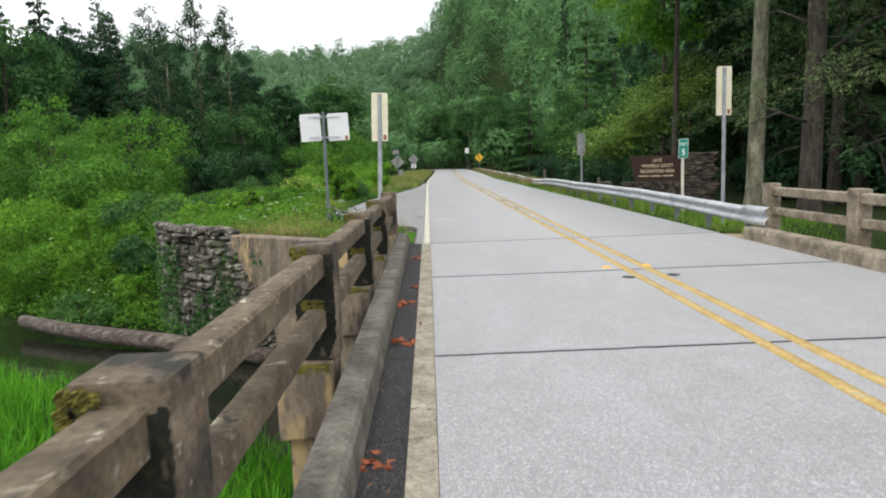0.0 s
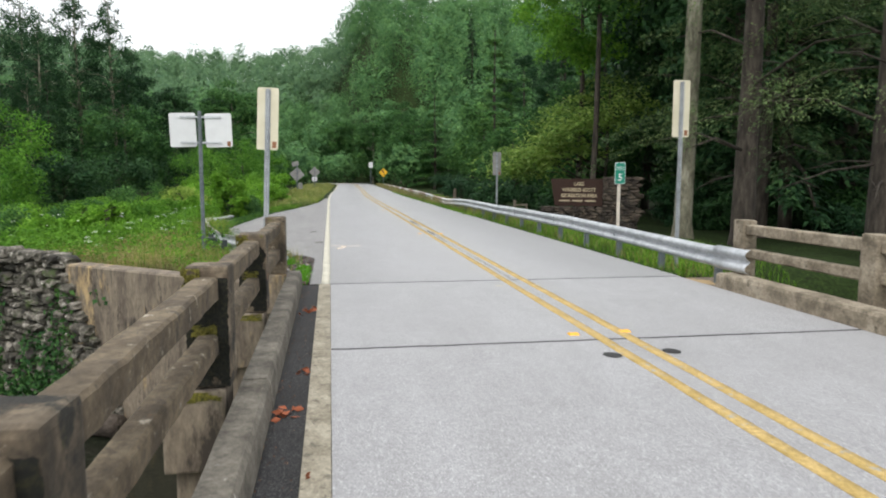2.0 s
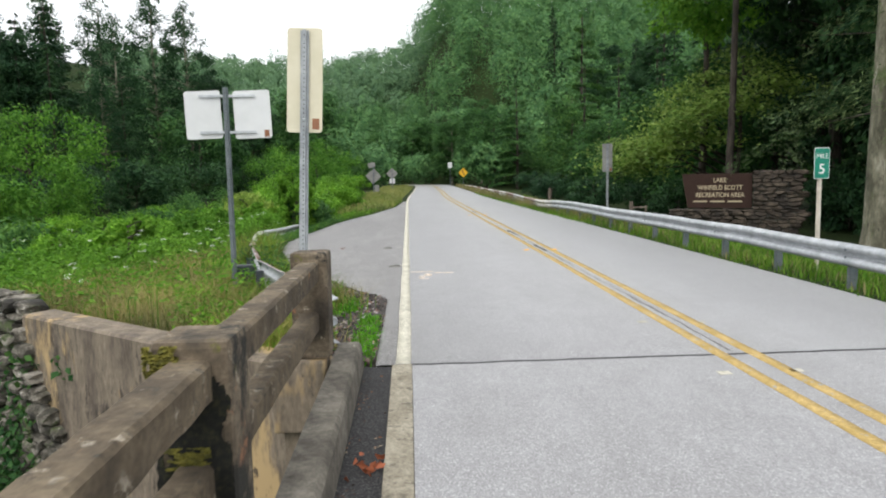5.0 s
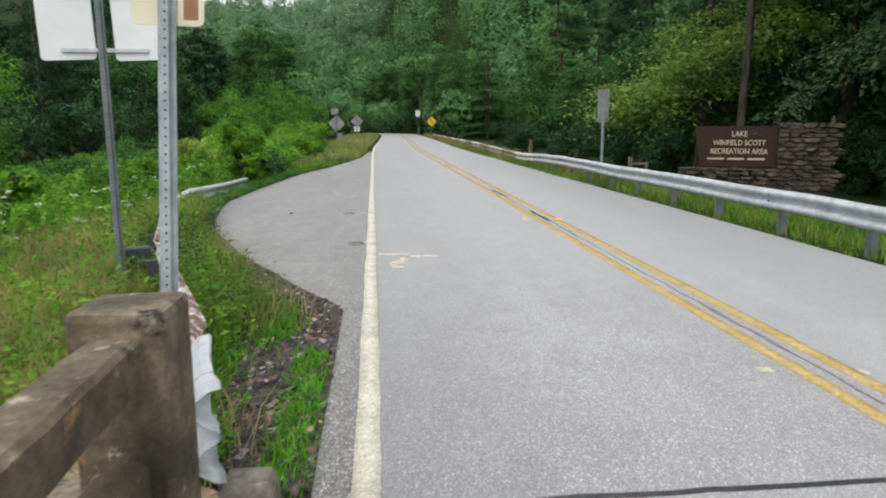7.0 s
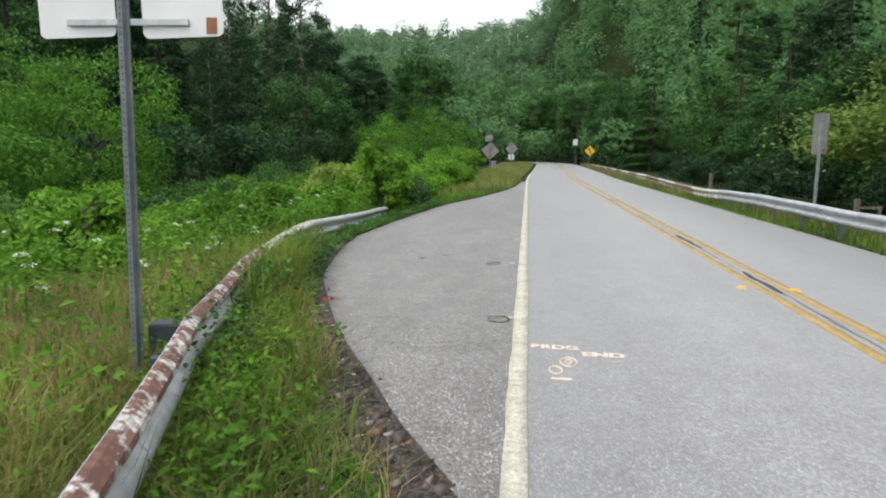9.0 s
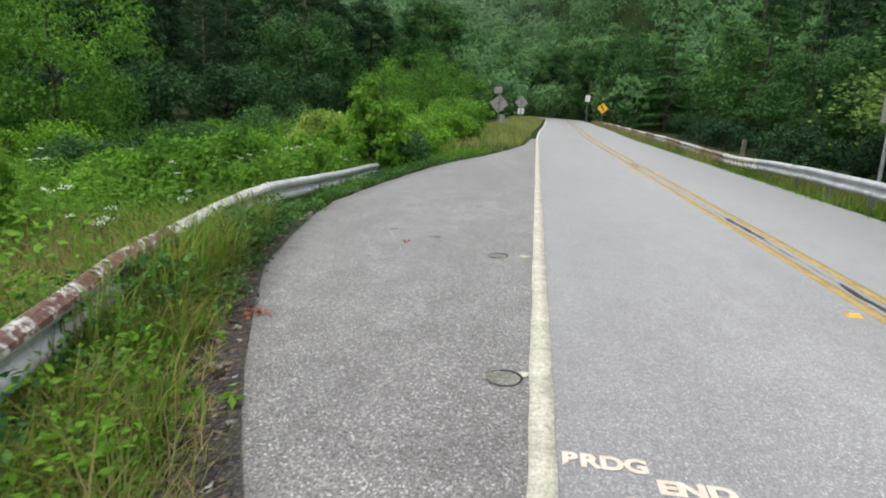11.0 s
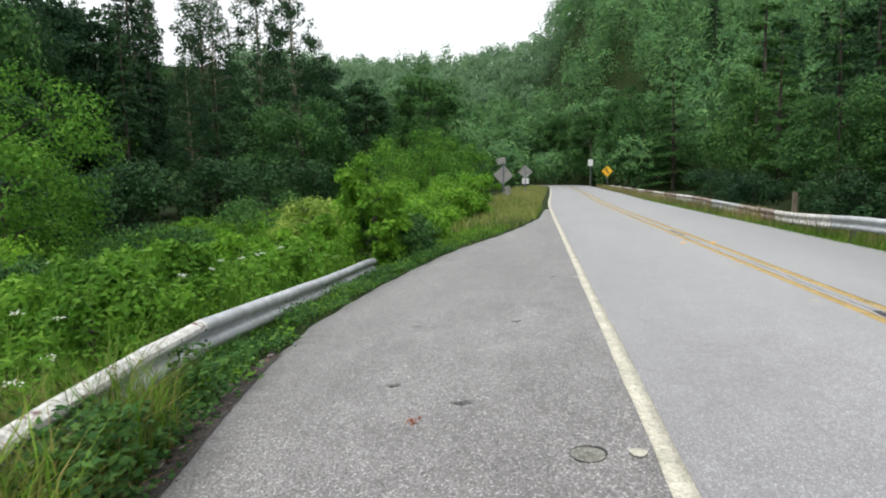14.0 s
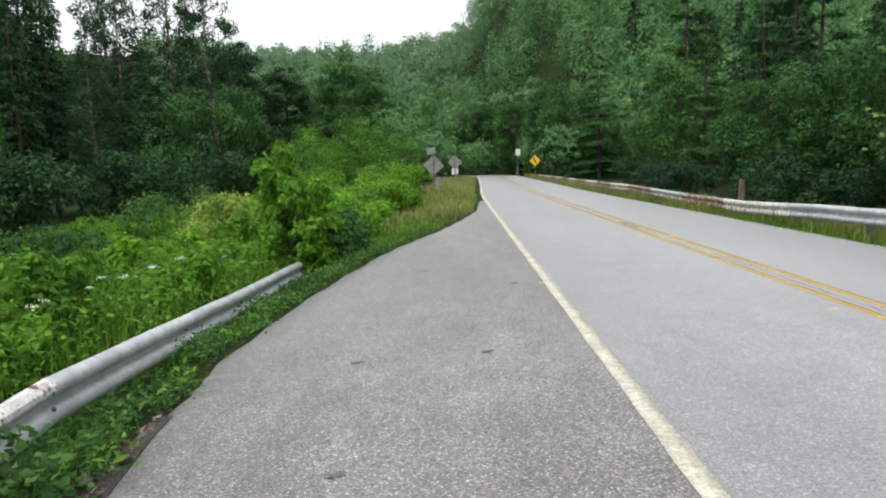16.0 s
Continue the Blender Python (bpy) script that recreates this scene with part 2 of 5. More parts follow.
GREEN_SIGN, WHITE_SIGN, YELLOW_SIGN, BLACK_SIGN = (plain("green_sign_face", (0.0, 0.2, 0.13), 0.4), plain("white_sign_face", (0.75, 0.76, 0.74), 0.45),
                                                   plain("yellow_sign_face", (0.8, 0.46, 0.02), 0.4), plain("black_sign_paint", (0.015, 0.015, 0.015), 0.5))
DARK_STEEL = plain("dark_grey_steel", (0.035, 0.043, 0.052), 0.6)
STICKER = plain("brown_sticker", (0.24, 0.1, 0.045))
BROWN_BOARD = plain("brown_board", (0.03, 0.0125, 0.007), 0.9)
# cream paint, dimmed in colour for the shade over the board
CREAM = plain("cream_letters", (0.46, 0.38, 0.25), 0.6)
OLD_WOOD = speckled("old_wood", (0.09, 0.07, 0.05), (0.17, 0.14, 0.11), (0.26, 0.22, 0.18), 20, 1.0, 0.9, 0.5, (1, 1, 0.15))
BARK = blotched("grey_bark", [(0.3, (0.075, 0.072, 0.048)), (0.5, (0.16, 0.152, 0.105)), (0.72, (0.27, 0.255, 0.19))],
                [((0.36, 0.35, 0.28), 0.6, 3.0), ((0.09, 0.11, 0.045), 0.6, 1.3), ((0.035, 0.03, 0.022), 0.62, 9.0)], 16, 0.95, 0.9, stretch=(1, 1, 0.35))
DARK_BARK = speckled("dark_bark", (0.02, 0.016, 0.012), (0.05, 0.04, 0.03), (0.09, 0.075, 0.06), 7, 0.8, 0.95, 0.9, (1, 1, 0.25), 0.03)
DEAD_BARK = speckled("bare_log_wood", (0.035, 0.027, 0.02), (0.09, 0.07, 0.055), (0.2, 0.17, 0.14), 9, 1.2, 0.9, 0.7, (0.3, 1, 1), 0.02)
MOSS = speckled("yellow_green_moss", (0.05, 0.05, 0.008), (0.13, 0.12, 0.015), (0.22, 0.19, 0.03), 40, 4, 0.95, 0.8)
DARK_MOSS = speckled("blackish_moss", (0.003, 0.003, 0.002), (0.008, 0.008, 0.005), (0.028, 0.028, 0.01), 40, 4, 0.95, 0.8)
LITTER = gritty("dead_leaf_litter", [(0.0, (0.035, 0.02, 0.012)), (0.5, (0.1, 0.05, 0.028)), (0.8, (0.24, 0.1, 0.045)), (1.0, (0.36, 0.3, 0.22))])
RUST_LEAF = plain("fallen_leaf_brown", (0.3, 0.085, 0.035), 0.8)
LEAF = foliage("broad_leaves", (0.03, 0.086, 0.029), (0.058, 0.148, 0.044), (0.112, 0.23, 0.066), 0.28)
# broad leaves again, with the wood's shade put into the colour
LEAF_SHADED = foliage("leaves_with_painted_shade", (0.014, 0.042, 0.019), (0.026, 0.07, 0.03), (0.05, 0.115, 0.045), 0.12)
LEAF_BRIGHT = foliage("bright_leaves", (0.075, 0.2, 0.02), (0.14, 0.32, 0.034), (0.22, 0.42, 0.06), 0.42)
LEAF_OLIVE = foliage("olive_leaves", (0.16, 0.27, 0.05), (0.27, 0.4, 0.085), (0.4, 0.5, 0.14), 0.45)
LEAF_YOUNG = foliage("young_leaves", (0.05, 0.15, 0.022), (0.095, 0.24, 0.034), (0.16, 0.33, 0.055), 0.38)
NEEDLE = foliage("dark_needles", (0.016, 0.046, 0.023), (0.034, 0.086, 0.038), (0.07, 0.15, 0.06), 0.08)
HEMLOCK = foliage("grey_green_needles", (0.05, 0.09, 0.04), (0.1, 0.16, 0.07), (0.17, 0.24, 0.11), 0.3)
# the far ridge's haze is painted into its leaf colour: paler, bluer
LEAF_HAZED = foliage("hazed_far_leaves", (0.1, 0.195, 0.11), (0.125, 0.23, 0.125), (0.155, 0.26, 0.14), 0.15)
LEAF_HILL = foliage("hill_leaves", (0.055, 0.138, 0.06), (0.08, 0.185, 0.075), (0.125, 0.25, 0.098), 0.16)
GRASS = foliage("grass_blades", (0.07, 0.18, 0.018), (0.14, 0.29, 0.03), (0.24, 0.38, 0.06), 0.38)
DRY_GRASS = foliage("dry_grass", (0.2, 0.2, 0.06), (0.32, 0.28, 0.12), (0.45, 0.37, 0.19), 0.3)
OLIVE_GRASS = foliage("olive_brown_grass", (0.09, 0.13, 0.03), (0.16, 0.2, 0.05), (0.28, 0.25, 0.1), 0.35)
PALE_GRASS = foliage("pale_yellow_grass", (0.2, 0.26, 0.06), (0.32, 0.34, 0.11), (0.45, 0.4, 0.17), 0.35)
LUSH = foliage("lush_creek_grass", (0.06, 0.22, 0.015), (0.1, 0.32, 0.02), (0.15, 0.4, 0.03), 0.4)
PETAL = plain("white_petals", (0.62, 0.66, 0.55), 0.7)
SOIL = speckled("soil_and_growth", (0.014, 0.02, 0.008), (0.022, 0.038, 0.011), (0.04, 0.065, 0.016), 12, 0.4, 1.0, 0.8)
SOIL.node_tree.nodes["Principled BSDF"].inputs["Specular IOR Level"].default_value = 0.1
GRAVEL = speckled("dirt_and_gravel", (0.014, 0.011, 0.009), (0.04, 0.032, 0.027), (0.15, 0.13, 0.12), 55, 2, 0.95, 0.9)
WATER, _n, _l, _b = mat("creek_water", 0.06)
_b.inputs["Base Color"].default_value, _b.inputs["IOR"].default_value = (0.012, 0.014, 0.009, 1), 1.33
bump(_n, _l, _b, noise_at(_n, _l, coords(_n, _l), 3.5, 3), 0.25, 0.03)

# ---- building helpers ----
rng = np.random.default_rng(7)


def link(name, bm, material, parent=None, label="", smooth=False):
    me = bpy.data.meshes.new(name)
    bm.normal_update()
    bm.to_mesh(me)
    bm.free()
    me.materials.append(material)
    if smooth:
        me.shade_smooth()
    ob = new(name, me)
    if parent:
        ob.parent = parent
    return tagged(ob, label)


def part(name, bm, material, parent, label="", smooth=False):
    return link(name, bm, material, parent, label, smooth)


def thing(name, label, category, at=(0, 0, 0), turn=0, group="", kind=""):
    ob = new(name)
    ob.matrix_world = pose(*at, 0, 0, turn)
    return tagged(ob, label, category, group, kind)


def box(x0, x1, y0, y1, z0, z1, bevel=0.0, bm=None):
    bm = bm or bmesh.new()
    got = bmesh.ops.create_cube(bm, size=1, matrix=Matrix.Translation(((x0 + x1) / 2, (y0 + y1) / 2, (z0 + z1) / 2)) @ Matrix.Diagonal((x1 - x0, y1 - y0, z1 - z0, 1)))
    if bevel:
        edges = list({e for v in got["verts"] for e in v.link_edges})
        bmesh.ops.bevel(bm, geom=edges, offset=bevel, segments=2, affect="EDGES", profile=0.6)
    return bm


def tube(points, radii, sides=8, bm=None):
    """A round bar through the points, one radius at each."""
    bm = bm or bmesh.new()
    pts, rings = [Vector(p) for p in points], []
    for k, p in enumerate(pts):
        d = (pts[min(k + 1, len(pts) - 1)] - pts[max(k - 1, 0)]).normalized()
        a = d.cross(Vector((0.13, 0.97, 0.2)) if abs(d.y) < 0.9 else Vector((1, 0, 0))).normalized()
        c = d.cross(a)
        rings.append([bm.verts.new(p + (a * math.cos(w) + c * math.sin(w)) * radii[k]) for w in (2 * math.pi * j / sides for j in range(sides))])
    for r, q in zip(rings, rings[1:]):
        for j in range(sides):
            bm.faces.new((r[j], r[(j + 1) % sides], q[(j + 1) % sides], q[j]))
    bm.faces.new(rings[0][::-1])
    bm.faces.new(rings[-1])
    return bm


def sweep(path, profile, bm=None):
    """A closed profile of (out, up) carried along the path; out is to the path's right."""
    bm = bm or bmesh.new()
    pts, rings = [Vector(p) for p in path], []
    for k, p in enumerate(pts):
        d = pts[min(k + 1, len(pts) - 1)] - pts[max(k - 1, 0)]
        right = Vector((d.y, -d.x, 0)).normalized()
        rings.append([bm.verts.new(p + right * a + Vector((0, 0, u))) for a, u in profile])
    n = len(profile)
    for r, q in zip(rings, rings[1:]):
        for j in range(n):
            bm.faces.new((r[j], r[(j + 1) % n], q[(j + 1) % n], q[j]))
    bm.faces.new(rings[0][::-1])
    bm.faces.new(rings[-1])
    bmesh.ops.recalc_face_normals(bm, faces=bm.faces)
    return bm


def roughen(bm, amount, scale=4.0, cuts=0):
    if cuts:
        bmesh.ops.subdivide_edges(bm, edges=bm.edges[:], cuts=cuts, use_grid_fill=True)
    for v in bm.verts:
        v.co += noise.noise_vector(v.co * scale) * amount
    return bm


def np_mesh(name, verts, faces, material):
    """A mesh from arrays; all faces have the same number of corners."""
    verts, faces = np.asarray(verts, np.float32), np.asarray(faces, np.int32)
    me = bpy.data.meshes.new(name)
    me.vertices.add(len(verts))
    me.vertices.foreach_set("co", verts.ravel())
    me.loops.add(faces.size)
    me.loops.foreach_set("vertex_index", faces.ravel())
    me.polygons.add(len(faces))
    me.polygons.foreach_set("loop_start", np.arange(len(faces), dtype=np.int32) * faces.shape[1])
    me.materials.append(material)
    me.update(calc_edges=True)
    return me


def unit(a):
    return a / np.maximum(np.linalg.norm(a, axis=1, keepdims=True), 1e-6)


def leaf_arrays(base, way, length, width, fold=0.25, facing=None, simple=False):
    """Folded four-cornered leaves from base points, pointing along way."""
    n = len(base)
    way = unit(way)
    side = unit(np.cross(way, rng.normal(size=(n, 3)) if facing is None else facing))
    up = np.cross(side, way)
    length, width = np.broadcast_to(np.asarray(length, float).reshape(-1, 1), (n, 1)), np.broadcast_to(np.asarray(width, float).reshape(-1, 1), (n, 1))
    if simple:
        v = np.stack([base - side * width / 2, base + side * width / 2, base + way * length], 1).reshape(-1, 3)
        return v, np.arange(n)[:, None] * 3 + np.array([[0, 1, 2]])
    mid = base + way * length * 0.45 + up * width * fold
    v = np.stack([base, mid + side * width / 2, base + way * length, mid - side * width / 2], 1).reshape(-1, 3)
    i = np.arange(n)[:, None] * 4
    return v, np.concatenate([i + [0, 1, 2], i + [0, 2, 3]], 1).reshape(-1, 3)


def blade_arrays(base, height, width, lean=0.35):
    """Grass blades: narrow bent triangles, two joints high."""
    n = len(base)
    a = rng.uniform(0, 2 * np.pi, n)
    out = np.stack([np.cos(a), np.sin(a), np.zeros(n)], 1)
    side = np.stack([-np.sin(a), np.cos(a), np.zeros(n)], 1)
    h, w = np.asarray(height, float).reshape(-1, 1), np.asarray(width, float).reshape(-1, 1)
    le = rng.uniform(0.1, 1, (n, 1)) * lean * 2
    up = np.array([[0, 0, 1.0]])
    m = base + up * h * 0.6 + out * h * le * 0.3
    tip = base + up * h * rng.uniform(0.8, 1, (n, 1)) + out * h * le
    v = np.stack([base - side * w / 2, base + side * w / 2, m + side * w * 0.4, m - side * w * 0.4, tip], 1).reshape(-1, 3)
    i = np.arange(n)[:, None] * 5
    return v, np.concatenate([i + [0, 1, 2], i + [0, 2, 3], i + [3, 2, 4]], 1).reshape(-1, 3)


def joined(arrays):
    vs, fs, k = [], [], 0
    for v, f in arrays:
        vs.append(v)
        fs.append(f + k)
        k += len(v)
    return np.concatenate(vs), np.concatenate(fs)


def stuff(name, arrays, material, label, category):
    ob = new(name, np_mesh(name, *joined(arrays), material))
    return tagged(ob, label, category, kind="stuff")


# ---- the lie of the land ----
def smooth(a, b, x):
    t = np.clip((x - a) / (b - a), 0, 1)
    return t * t * (3 - 2 * t)


def shift(y):
    """How far the road has drifted to its right, and then swung away, at y."""
    y = np.asarray(y, float)
    return 0.02 * np.maximum(y - 50, 0) * smooth(45, 80, y) - 0.011 * np.maximum(y - 122, 0) ** 2


EDGE_Y = [14.3, 17.5, 17.56, 17.84, 18.43, 19.28, 19.92, 20.9, 21.6, 23.5, 25.1, 26.5, 28.5, 31.5, 33.5, 36.0, 38.0, 39.5, 43.0, 46.5, 53.0]
EDGE_X = [-0.24, -0.23, -0.25, -0.42, -0.72, -1.08, -1.38, -1.78, -2.03, -2.68, -2.97, -3.19, -3.36, -3.27, -3.05, -2.6, -2.15, -1.7, -1.05, -0.55, -0.26]


def edge_x(y):
    return np.interp(y, EDGE_Y, EDGE_X)


def bank_y(x):
    """Where the creek's far bank runs."""
    return np.interp(x, [-60, -20, -10, -6.75, -4.35, -1.0, 0, 6.8, 10, 30], [46, 26, 20.8, 19.2, 16.95, 14.4, 14.3, 14.3, 15.0, 17])


def rail_x(y):
    return np.interp(y, [14.3, 15.5, 17.0, 18.95, 21.4, 26.2, 34.5, 40], [-0.74, -0.98, -1.5, -2.2, -2.85, -3.73, -4.04, -4.1])


def apron(x, y):
    """The pull-off's slope and what lies beyond it, to the left of the road."""
    u = np.maximum(-x - 0.2, 0)
    z = -0.06 * np.minimum(u, 3.6) - 0.07 * np.clip(u - 3.8, 0, 10) - 0.02 * np.maximum(u - 14, 0)
    return z - 0.32 * np.exp(-(((y - 36) / 5.5) ** 2)) * smooth(2.3, 4.3, u) + 0.25 * smooth(44, 60, y) * smooth(0.3, 1.5, u)


def land(x, y):
    x, y = np.asarray(x, float), np.asarray(y, float)
    s = shift(y)
    xr = x - s
    left = apron(xr, y)
    r = np.maximum(xr - 5.65, 0)
    right = -0.12 * np.minimum(r, 2.5) - 0.03 * np.clip(r - 2.5, 0, 6)
    top = np.where(xr < 2.9, left, right)
    top = top - 0.09 * (smooth(-0.5, 0.3, xr) * (1 - smooth(5.3, 5.75, xr)))
    on_apron = (xr < 0) & (xr > edge_x(y)) & (y > 14.3) & (y < 53)
    top = np.where(on_apron, top - 0.06, top)
    lump = 0.05 * np.sin(x * 1.7 + y * 0.6) * np.sin(y * 1.3 - x * 0.4)
    top = top + lump * (smooth(0.6, 2.5, -xr + edge_x(y)) + smooth(7, 9, xr)) * 1.2
    # hills
    hill_l = 0.2 * np.maximum(-x - 34 - 0.12 * np.maximum(y - 40, 0), 0) * smooth(20, 70, y)
    hill_r = 0.3 * np.maximum(x - 26 - 4 * np.sin(y * 0.05), 0) * smooth(30, 90, y)
    spur = np.minimum(0.5 * np.maximum(y - 108, 0), 41) * smooth(8, 22, x - shift(np.minimum(y, 145)) + 0.12 * np.maximum(y - 145, 0))
    hill_f = np.minimum(0.32 * np.maximum(y - 165, 0), 46 + 0.14 * np.clip(x, -110, 40) + 2.5 * np.sin(x * 0.045) + 1.5 * np.sin(x * 0.11 + 2))
    top = top + np.minimum(hill_l, 45) + np.maximum(np.minimum(hill_r, 34), np.maximum(spur, hill_f))
    by = bank_y(x)
    steep = np.where((x > -6.9) & (x < 7.2), 0.25, 3.2)
    bed = -3.0 + 0.62 * smooth(3.0, 5.0, by - y) * (x < 1) + 0.4 * smooth(5, 10, by - y)
    near = smooth(26, 34, by - y)
    bed = bed * (1 - near) + np.minimum(top, -0.3) * near
    f = smooth(0, 1, (y - by + 0.1) / steep)
    return bed * (1 - f) + top * f


gx = np.concatenate([np.linspace(-520, -60, 24), np.linspace(-56, -15, 28), np.arange(-14, 10.01, 0.3), np.linspace(11, 50, 28), np.linspace(58, 520, 24)])
gy = np.concatenate([np.linspace(-400, -40, 14), np.linspace(-34, 5, 20), np.arange(6, 48.01, 0.33), np.linspace(49, 130, 50), np.linspace(135, 620, 50)])
GX, GY = np.meshgrid(gx, gy)
gv = np.stack([GX.ravel(), GY.ravel(), land(GX, GY).ravel()], 1)
w = len(gx)
gi = (np.arange(len(gy) - 1)[:, None] * w + np.arange(w - 1)[None]).ravel()[:, None]
ground = new("ground", np_mesh("ground", gv, gi + [0, 1, w + 1, w], SOIL))
ground.data.shade_smooth()
tagged(ground, "uneven soil with weeds, leaf litter and wooded slopes", "ground", kind="structure")

bm = bmesh.new()
bmesh.ops.create_grid(bm, x_segments=1, y_segments=1, size=1, matrix=Matrix.Translation((-6, 12, -2.66)) @ Matrix.Diagonal((45, 32, 1, 1)))
tagged(link("water", bm, WATER), "dark still creek water below the bridge", "water", kind="structure")


# ---- road ----
def ribbon(name, x0, x1, ys, z, material, label, thick=0.1, cat="road", wobble=0.0):
    """A flat strip along the road between two offsets from the line, with a skirt."""
    s = shift(ys)
    a = np.stack([s + x0 + wobble * np.sin(ys * 2.3) * np.sin(ys * 5.1), ys, np.full_like(ys, z)], 1)
    b = np.stack([s + x1 + wobble * np.sin(ys * 3.1 + 1) * np.sin(ys * 4.3), ys, np.full_like(ys, z)], 1)
    low = np.array([[0, 0, -thick]])
    v = np.stack([a + low, a, b, b + low], 1).reshape(-1, 3)
    i = np.arange(len(ys) - 1)[:, None] * 4
    f = np.concatenate([i + [0, 4, 5, 1], i + [1, 5, 6, 2], i + [2, 6, 7, 3]], 0)
    ob = new(name, np_mesh(name, v, f, material))
    return tagged(ob, label, cat, kind="structure")


ROAD_Y = np.concatenate([np.arange(14.31, 60, 1.0), np.arange(60, 190, 3.0)])
ribbon("road", -0.06, 5.68, ROAD_Y, 0.0, ROAD_GREY, "pale grey worn asphalt two-lane road", 0.14)
ribbon("white_edge_line", -0.065, 0.065, np.concatenate([np.arange(14.32, 60, 0.4), np.arange(60, 188, 3.0)]), 0.004, WHITE_LINE, "faded white painted edge line on the road", 0.003, "road marking", 0.008)
for off in (2.75, 3.05):
    ribbon("yellow_centre_line", off - 0.06, off + 0.06, np.concatenate([np.arange(-14, 60, 0.5), np.arange(60, 188, 3.0)]), 0.004, YELLOW_LINE,
           "worn yellow painted centre line on the road", 0.003, "road marking", 0.006)
ribbon("centre_seam", 2.885, 2.91, np.arange(14.4, 60, 0.3), 0.003, PULLOFF, "rough dark seam between the centre lines", 0.003, "road seam", 0.02)
for y0, y1 in ((26.6, 28.6), (22.7, 24.4), (38, 40)):
    ys = np.arange(y0, y1, 0.25)
    ribbon("tar_patch", 2.87, 2.93, ys, 0.004, TAR, "black tar seal between the centre lines", 0.003, "tar seal", 0.03)

ys = np.concatenate([np.arange(14.31, 28.0, 0.07), np.arange(28.0, 53.0, 0.3)])
k = 9
ragged = 0.022 * np.sin(ys * 3.7) + 0.016 * np.sin(ys * 11.3 + 1) * np.sin(ys * 5.1) + np.array([0.03 * noise.noise(Vector((0, q * 9, 0))) for q in ys])
ex = (edge_x(ys) + ragged * smooth(17.3, 18.0, ys))[:, None]
U = np.linspace(0, 1, k)[None]
px = -0.062 + (ex + 0.062) * U
pz = apron(px, ys[:, None] + 0 * px) - 0.002
pz[:, 0] = -0.004
v = np.stack([px, ys[:, None] + 0 * px, pz], 2)
v = np.concatenate([v, v[:, -1:] + np.array([0, 0, -0.12])], 1).reshape(-1, 3)
i = (np.arange(len(ys) - 1)[:, None] * (k + 1) + np.arange(k)[None]).ravel()[:, None]
pull = new("pull_off", np_mesh("pull_off", v, i + [0, 1, k + 2, k + 1], PULLOFF))
tagged(pull, "rough brownish asphalt pull-off beside the road", "pavement", kind="structure")

ys = np.arange(14.32, 27.0, 0.2)
k = 6
wide = (0.3 + 0.5 * (1 - smooth(17.6, 19.5, ys)) * smooth(14.2, 15.4, ys) + 0.06 * np.sin(ys * 4.1) + 0.04 * np.sin(ys * 9.7)) * smooth(28, 24, ys)
px = (edge_x(ys) + 0.04)[:, None] - (wide + 0.04)[:, None] * np.linspace(0, 1, k)[None]
pz = land(np.minimum(px, edge_x(ys)[:, None] - 0.01), ys[:, None] + 0 * px) + 0.012
pz[:, -1] -= 0.05
v = np.stack([px, ys[:, None] + 0 * px, pz], 2).reshape(-1, 3)
i = (np.arange(len(ys) - 1)[:, None] * k + np.arange(k - 1)[None]).ravel()[:, None]
tagged(new("gravel_shoulder", np_mesh("gravel_shoulder", v, i + [0, 1, k + 1, k], GRAVEL)), "dirt and gravel shoulder along broken asphalt", "gravel", kind="structure")

# ---- bridge ----
JOINTS = [-13.3, -9.4, -5.5, -1.55, 2.4, 6.4, 10.3, 14.3]
deck = thing("bridge_deck", "grey concrete bridge deck with tarred transverse joints", "bridge", kind="structure")
part("slab", box(-0.535, 6.55, -13.3, 14.3, -0.62, -0.03), TAN_CONCRETE, deck)
for y0, y1 in zip(JOINTS, JOINTS[1:]):
    part("deck_panel", box(0.07, 5.65, y0 + 0.014, y1 - 0.014, -0.029, 0), ASPHALT, deck)
    n = 40
    seal = [(0.075 + 5.57 * j / n, y1 + rng.normal() * 0.005, 0) for j in range(n + 1)]
    part("joint_seal", sweep(seal, [(-0.022, -0.02), (-0.02, 0.003), (0.02, 0.003), (0.022, -0.02)]), TAR, deck, "black tar joint seal")
    part("gutter_strip", box(-0.36, -0.1, y0 + 0.004, y1 - 0.004, -0.029, -0.012), BLACKTOP, deck, "black patched asphalt gutter")
    part("edge_strip", box(-0.098, 0.066, y0 + 0.006, y1 - 0.006, -0.029, 0.006), PALE_STRIP, deck, "worn cream concrete edge strip")
part("approach_fill", box(-0.62, 6.3, -60, -13.32, -0.4, 0), ASPHALT, deck)


def kerb(side, x0, x1, y_end, material):
    k = thing("kerb", "weathered concrete bridge kerb with chipped edges", "kerb", kind="structure")
    y = y_end
    while y > -13:
        y0 = max(y - 5.6, -13.3)
        bm = bmesh.new()
        lean = 0.02 * side
        prof = [(x0, -0.03), (x0 + lean * 0.8, 0.17), (x0 + lean * 1.9, 0.212), (x1, 0.212), (x1, -0.03)]
        n = 15
        rows = [[bm.verts.new((a + rng.normal() * 0.0015, y0 + 0.006 + (y - y0 - 0.012) * j / n, u + rng.normal() * 0.002)) for a, u in prof] for j in range(n + 1)]
        for r, q in zip(rows, rows[1:]):
            for j in range(len(prof)):
                bm.faces.new((r[j], r[(j + 1) % 5], q[(j + 1) % 5], q[j]))
        bm.faces.new(rows[0])
        bm.faces.new(rows[-1][::-1])
        bmesh.ops.recalc_face_normals(bm, faces=bm.faces)
        part("kerb_stone", bm, material, k)
        y = y0


